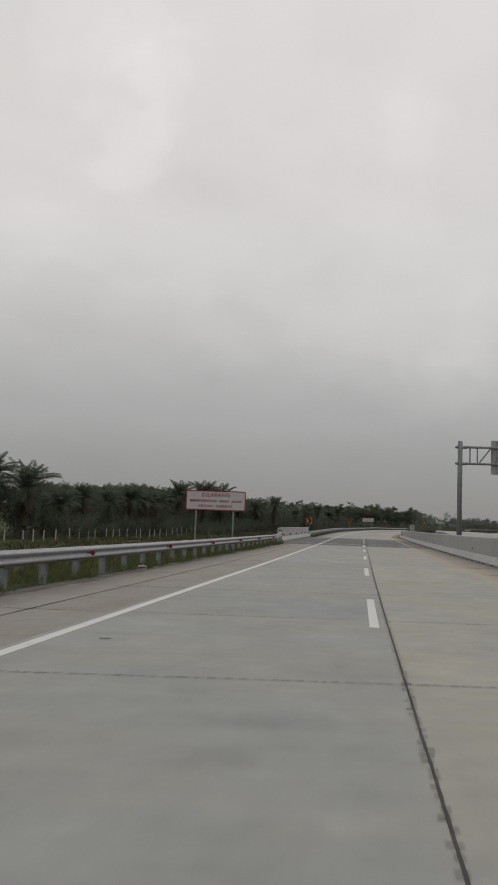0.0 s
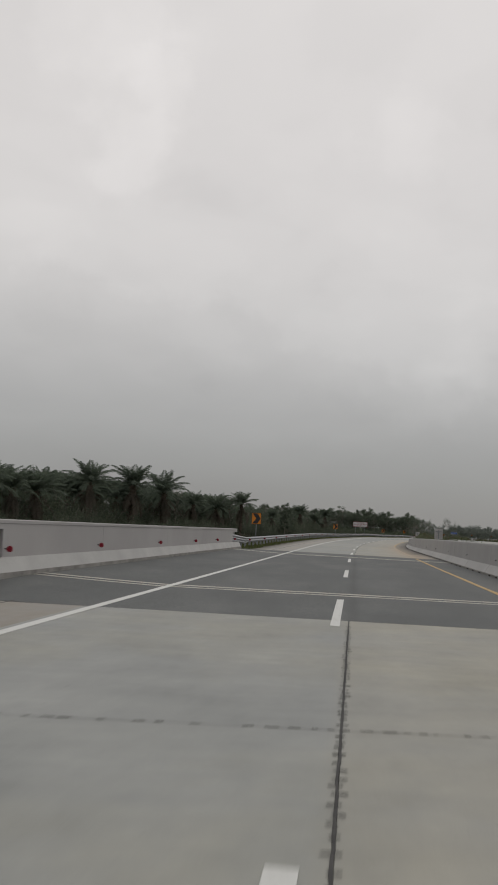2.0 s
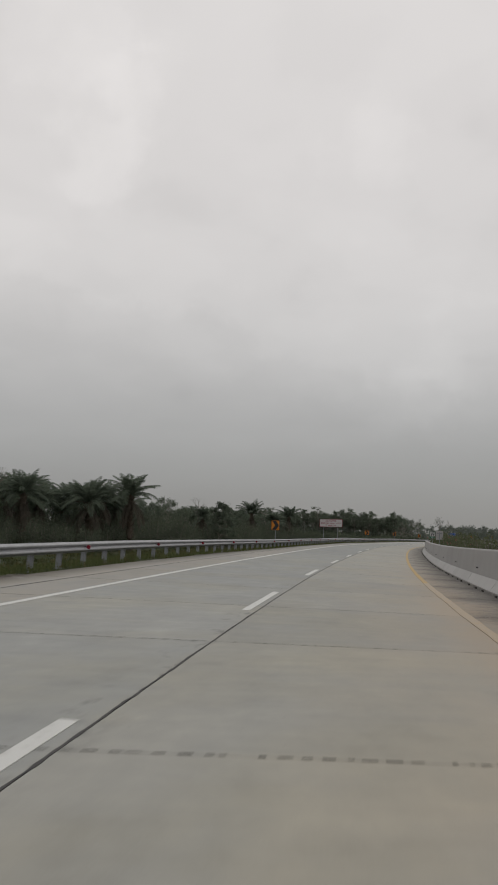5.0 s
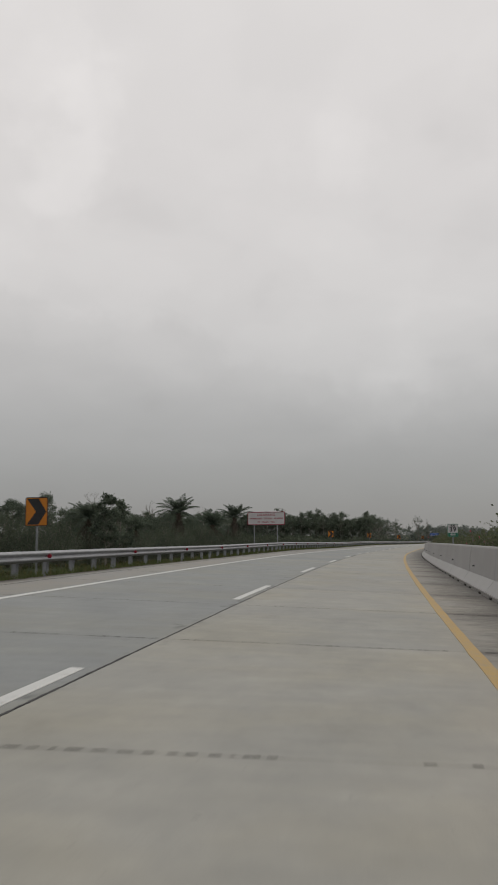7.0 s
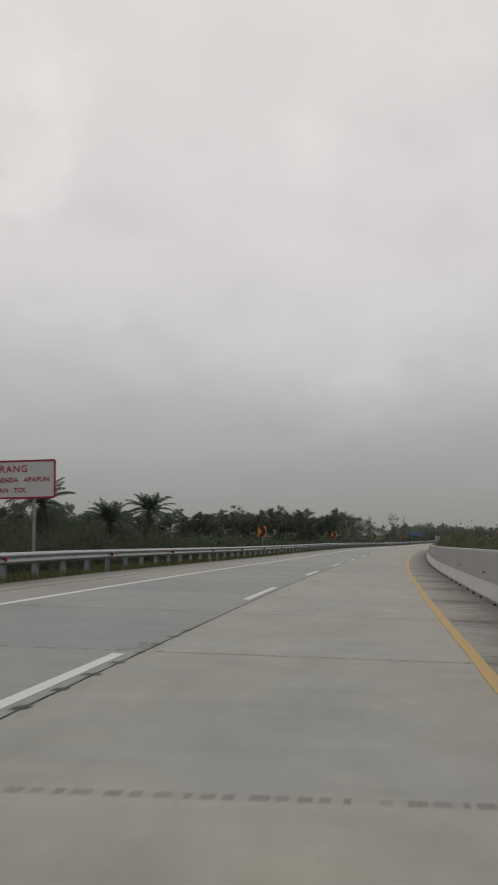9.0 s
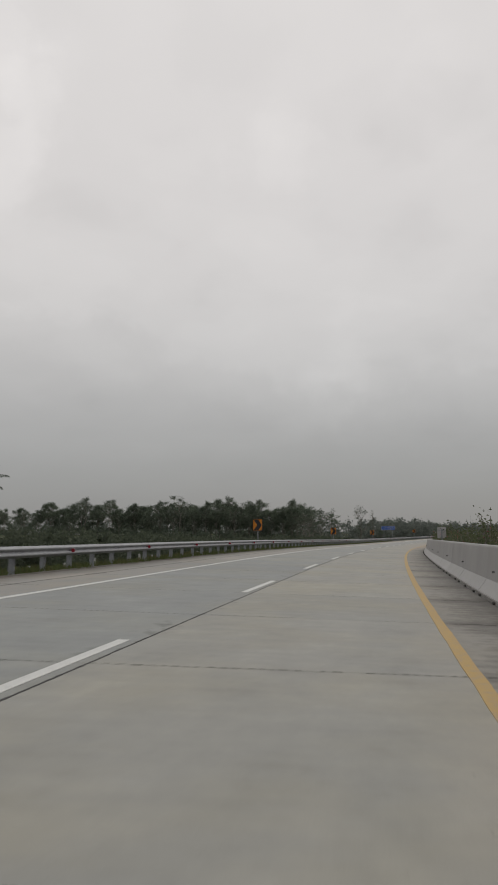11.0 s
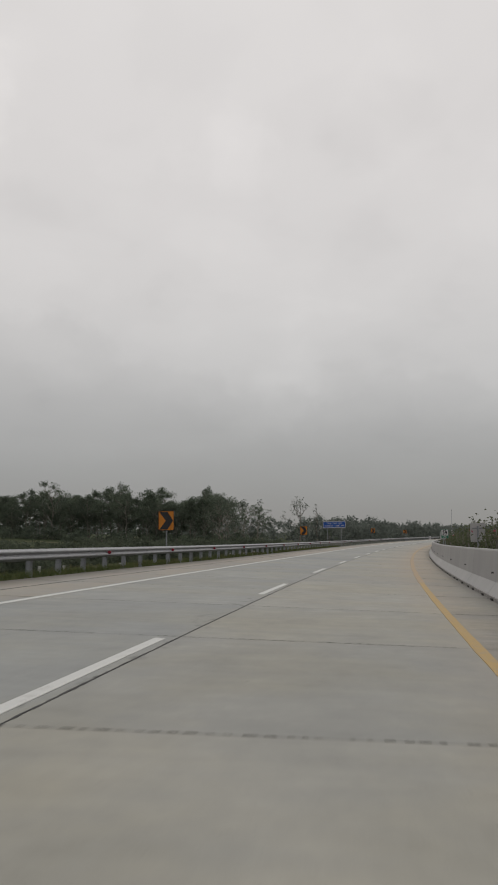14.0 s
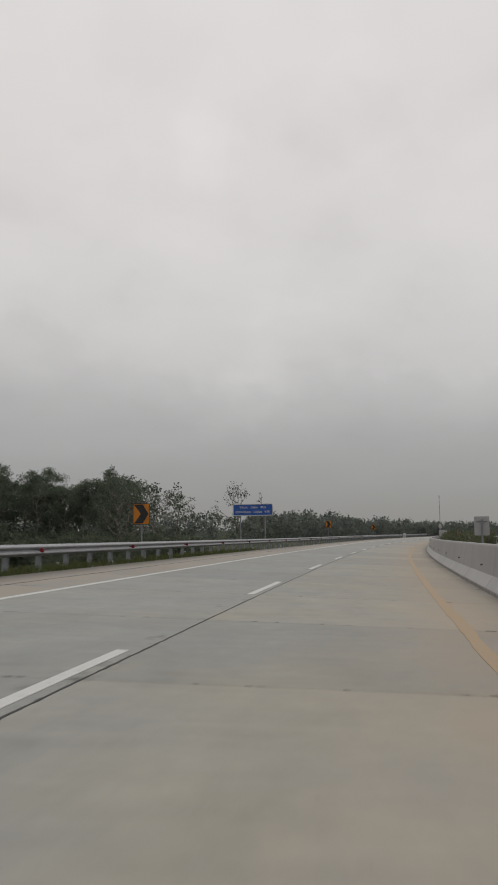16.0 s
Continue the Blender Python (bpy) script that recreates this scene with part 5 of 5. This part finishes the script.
def plant_trees():
    rnd = random.Random(21)
    full = "leafy rubber tree with a slender pale trunk"
    thin = "half-bare rubber tree with sparse leaf tufts"
    kinds = [broadleaf(90, 10.0, 4400, 3.0, None, full, size=0.28, low=0.34), broadleaf(91, 11.5, 4600, 3.1, None, full, size=0.28, low=0.42), broadleaf(92, 9.2, 4200, 2.9, None, full, size=0.28, low=0.26),
             broadleaf(93, 11.2, 1500, 3.0, None, thin, size=0.28, bare=0.4, low=0.4), broadleaf(94, 10.8, 4400, 3.2, None, full, size=0.28, low=0.36), broadleaf(96, 11.8, 2100, 2.8, None, thin, size=0.28, bare=0.25, low=0.45), broadleaf(95, 9.0, 3800, 2.8, None, full, size=0.28, low=0.22)]
    spots = []
    for row in range(3):
        u = -51.5 - 1.5 * row
        while u > (-235 if row == 0 else -160):
            spots.append((549 + 6.5 * row + rnd.uniform(-2.5, 2.5), u, rnd.uniform(0.94, 1.26) * (1.0 if u > -100 else 0.86)))
            u -= rnd.uniform(3.2, 4.6) * (1 if u > -120 else 1.3)
    spots += [(562, -82, 1.25), (563, -54, 1.05)]
    # a ragged belt of trees behind the scattered palms
    s = 212
    while s < 362:
        tall = np.interp(s, [212, 228, 272, 290, 362], [0.54, 0.66, 0.65, 0.64, 0.62])
        spots.append((s, -44.5 + rnd.uniform(-2.0, 2.0), tall * rnd.uniform(0.85, 1.12)))
        spots.append((s + 1.8, -51.0 + rnd.uniform(-2.0, 2.0), tall * rnd.uniform(0.95, 1.2)))
        s += rnd.uniform(3.2, 4.8)
    repeat(kinds, spots, rnd)
    # thin trees that stand out from the rest
    rnd = random.Random(3)
    for s, u, k, seed in ((532, -41, 1.3, 201), (541, -43.5, 1.3, 202), (549, -41.5, 1.34, 203), (557, -41, 1.22, 204), (546, -47, 1.34, 205), (554, -48, 1.34, 206)):
        broadleaf(seed, 8.2, 900, 3.0, spin(s, u, rnd, k), "half-bare rubber tree with sparse leaf tufts", bare=0.35, size=0.30, low=0.3)
    broadleaf(210, 12.0, 420, 4.2, spin(580, -37.2, rnd, 1.06), "nearly leafless tree with a few leaf tufts behind the blue sign", bare=0.5, size=0.36, low=0.3)
    broadleaf(213, 12.0, 160, 1.4, spin(596, -37.2, rnd, 1.0), "slender nearly leafless tree with a few leaf tufts", bare=0.6, size=0.34, low=0.35)
    broadleaf(211, 7.9, 4200, 1.6, spin(272.6, -30.6, rnd, 1.0), "small dense dark tree among roadside bushes", size=0.26, low=0.25)
    broadleaf(212, 7.5, 3800, 1.45, spin(278.0, -31.2, rnd, 1.0), "small dense dark tree among roadside bushes", size=0.26, low=0.25)
    for i, (s, u) in enumerate(((215, -41), (224, -45), (256, -41), (296, -42), (348, -42), (329, -47))):
        broadleaf(220 + i, 9.6, 60, 2.2, spin(s, u, rnd, 1.0), "bare twiggy tree above the roadside bushes", bare=0.8, size=0.13, low=0.4)
    for i, (s, u, h) in enumerate(((566, -44, 3.8), (572, -52, 3.4), (604, -36, 4.2), (585, -58, 4.2), (612, -48, 4.8))):
        broadleaf(240 + i, h, 800, 1.5, spin(s, u, rnd, 1.0), "young leafy tree in rough grass by the road", size=0.26, low=0.2)


def far_woods(name, label, places, seed, mat, height, each, leaf=1.05, wide=1.5):
    """Distant woodland as one mass of leaf clumps with an uneven top."""
    rng = np.random.default_rng(seed)
    c = []
    for s, u in places:
        p = np.array(ground_at(s, u))
        h = (height(s) if callable(height) else height) * rng.uniform(0.7, 1.18)
        for j in range(7):
            q = p + np.array([rng.normal() * 1.6, rng.normal() * 1.6, h * (0.04 + 0.86 * j / 6)])
            c.append(q + rng.normal(size=(each, 3)) * np.array([wide - 0.12 * j * wide / 1.5, wide - 0.12 * j * wide / 1.5, h * 0.085]))
    c = np.concatenate(c)
    r, u = blades(rng, c, leaf, 0.2)
    ob = quads(name, c, r, u, mat, None, "stuff")
    tagged(ob, label, "woodland")


def plant_far():
    rnd = random.Random(8)
    spots = [(s + rnd.uniform(-2, 2), -47 - 7 * row - rnd.uniform(0, 5)) for row in range(3) for s in range(652, 985, 5)]
    far_woods("far_woods", "hazy green woodland beyond the bend of the road", spots, 1, HAZED_LEAF, lambda s: np.interp(s, [652, 690, 720, 780, 985], [8.4, 8.4, 7.8, 6.2, 5.6]), 34)
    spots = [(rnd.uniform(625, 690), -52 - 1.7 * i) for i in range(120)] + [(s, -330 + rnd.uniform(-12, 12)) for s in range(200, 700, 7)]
    far_woods("far_woods", "low distant woodland behind the open field", spots, 2, HAZED_LEAF, 7.0, 26)
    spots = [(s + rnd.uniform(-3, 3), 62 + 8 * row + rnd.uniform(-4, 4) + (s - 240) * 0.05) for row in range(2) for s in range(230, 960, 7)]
    far_woods("far_woods", "distant woodland beyond the opposite carriageway", spots, 3, HAZED_LEAF, 6.2, 20)


def plant_scrub():
    rnd = random.Random(14)
    spots = [(345 + 0.8 * i + rnd.uniform(-1, 1), -33 - rnd.uniform(0, 9)) for i in range(250)]
    far_woods("scrub", "low tangled roadside scrub before the open field", spots, 6, BUSH_LEAF, lambda s: np.interp(s, [420, 450], [3.3, 2.3]), 70, 0.38, 0.75)
    spots = [(rnd.uniform(540, 551), -38 - 1.9 * i) for i in range(105)]
    far_woods("scrub", "dark tangled undergrowth at the foot of the wood", spots, 7, TREE_LEAF, 2.9, 56, 0.42, 0.9)
    spots = [(rnd.uniform(556, 572), -52 - 2.2 * i) for i in range(90)]
    far_woods("scrub", "dense shaded undergrowth between the rubber trees", spots, 9, TREE_LEAF, 8.2, 44, 0.7, 1.2)


def plant_median():
    rnd = random.Random(17)
    kinds = [bush(300 + i, rx, h, n, None, "leafy median shrub behind the concrete barrier", HEDGE_LEAF, 0.125, "median_shrub", "median shrubs", fl) for i, (rx, h, n, fl) in enumerate(((0.9, 1.75, 1000, 0), (0.8, 2.0, 850, 0), (1.0, 1.65, 1100, 40), (0.6, 2.3, 420, 0), (0.9, 1.8, 1000, 24)))]
    spots = []
    s = 106
    while s < 600:
        low = np.interp(s, [125, 160, 190, 424, 428, 449, 452], [0.66, 0.8, 1.0, 1.0, 0.7, 0.7, 0.9])
        spots.append((s, 7.1 + rnd.uniform(-0.15, 0.6), low * rnd.uniform(0.78, 1.14)))
        s += rnd.uniform(1.1, 2.4) / low ** 2
    spots += [(356 + 2.9 * i + rnd.uniform(-0.6, 0.6), 7.0 + rnd.uniform(0, 0.3), rnd.uniform(1.1, 1.3)) for i in range(23) if abs(356 + 2.9 * i - 397.7) > 3]
    repeat(kinds, spots, rnd)
    # low shrubs that crowd the back of the barrier
    s = 150.0
    while s < 378:
        if min(abs(s - sign) for sign in (205.7, 226.0, 345.0)) > 2.4:
            ob = copy_thing(kinds[(0, 2, 4, 1)[int(s) % 4]], spin(s, 6.6 + rnd.uniform(0.0, 0.15), rnd))
            k = rnd.uniform(0.66, 0.84)
            ob.scale = (k, k, k)
        s += rnd.uniform(1.9, 3.4)
    # slim shrubs close behind the barrier
    for i in range(22):
        s = 379 + 2.1 * i
        if abs(s - 397.7) > 2.2 and s < 424.5:
            ob = copy_thing(kinds[3], spin(s, 6.5 + rnd.uniform(-0.05, 0.15), rnd))
            k = rnd.uniform(0.72, 0.92)
            ob.scale = (k, k, k)
    # flowering shrubs that lean over the barrier in front of the turned signs
    for s, u, k in ((203.4, 7.05, 0.9), (208.5, 7.1, 1.0), (212.0, 7.1, 0.95), (342.6, 7.1, 0.8), (447.5, 7.4, 0.6), (453.0, 7.1, 1.0)):
        ob = copy_thing(kinds[2], spin(s, u, rnd))
        ob.scale = (k, k, k)


def verge_grass():
    rng = np.random.default_rng(33)
    for label, name, mat, count, lo, hi, height in (("short green verge grass along the guardrail", "verge_grass", GRASS, 26000, -8.8, -6.02, 0.21), ("dry yellowish grass tufts on the verge", "dry_grass", DRY_GRASS, 3000, -9.0, -6.1, 0.26)):
        c, u = [], []
        s = rng.uniform(2, 470, count)
        lat = lo + (hi - lo) * rng.uniform(0, 1, count) ** 0.7
        keep = (s < 67) | (s > 105)
        for a, b in zip(s[keep], lat[keep]):
            if noise.noise(Vector((a * 0.35, b * 0.6, 0.0))) < -0.18:
                continue
            p = np.array(ground_at(a, b))
            for j in range(4):
                d = np.array([rng.normal() * 0.35, rng.normal() * 0.35, 1.0]) * height * rng.uniform(0.5, 1.3) * (1.0 + 0.15 * math.exp(-((a - 112) / 14) ** 2) + 0.25 * math.exp(-((a - 65) / 9) ** 2))
                c.append(p + np.array([rng.normal() * 0.06, rng.normal() * 0.06, 0]) + d * 0.5)
                u.append(d)
        c, u = np.array(c), np.array(u)
        r = np.cross(u, rng.normal(size=u.shape))
        r *= 0.022 / (np.linalg.norm(r, axis=1)[:, None] + 1e-9)
        tagged(quads(name, c, r, u, mat, None, "stuff"), label, "grass")


def field_weeds():
    """Knee-high weeds and coarse grass over the field between the rail and the plantation."""
    rng = np.random.default_rng(44)
    for name, label, mat, count, size, tall in (("field_weeds", "knee-high weeds and coarse grass in the field", WEED, 9000, 0.13, 0.42), ("dry_weeds", "dry straw-coloured stalks among the field weeds", DRY_GRASS, 1700, 0.10, 0.5)):
        c, u = [], []
        s, lat = rng.uniform(8, 330, count), -8.6 - 24.5 * rng.uniform(0, 1, count) ** 1.1
        for a, b in zip(s, lat):
            n = noise.noise(Vector((a * 0.12, b * 0.2, 5.0)))
            if n < -0.15 or (66 < a < 106 and b > -10):
                continue
            p = np.array(ground_at(a, b))
            h = tall * (0.55 + 0.9 * max(0.0, n + 0.2)) * rng.uniform(0.6, 1.3)
            for j in range(7):
                d = np.array([rng.normal() * 0.4, rng.normal() * 0.4, 1.0]) * h * rng.uniform(0.5, 1.1)
                c.append(p + np.array([rng.normal() * 0.16, rng.normal() * 0.16, 0]) + d * 0.5)
                u.append(d)
        c, u = np.array(c), np.array(u)
        r = np.cross(u, rng.normal(size=u.shape))
        r *= size / (np.linalg.norm(r, axis=1)[:, None] + 1e-9)
        tagged(quads(name, c, r, u, mat, None, "stuff"), label, "weeds")


plant_palms()
plant_bushes()
plant_trees()
plant_far()
plant_scrub()
plant_median()
verge_grass()
field_weeds()


def litter():
    rnd = random.Random(2)
    for s, u, k in ((26.9, -6.35, 0.14), (118.5, -6.3, 0.10), (239, -6.3, 0.08)):
        st = thing("stone", "pale broken stone lying on the verge", "stone", Matrix.Translation(at(s, u, 0.02)) @ pose(0, 0, 0, 0, 0, rnd.uniform(0, 90)))
        bm = bmesh.new()
        bmesh.ops.create_icosphere(bm, subdivisions=2, radius=k)
        for v in bm.verts:
            v.co *= 1 + 0.25 * noise.noise(v.co * 9)
            v.co.z *= 0.4
        part("rock", bm, FENCE_WHITE, st)


litter()

# ---- paving last ----
pave()
seal_joints()
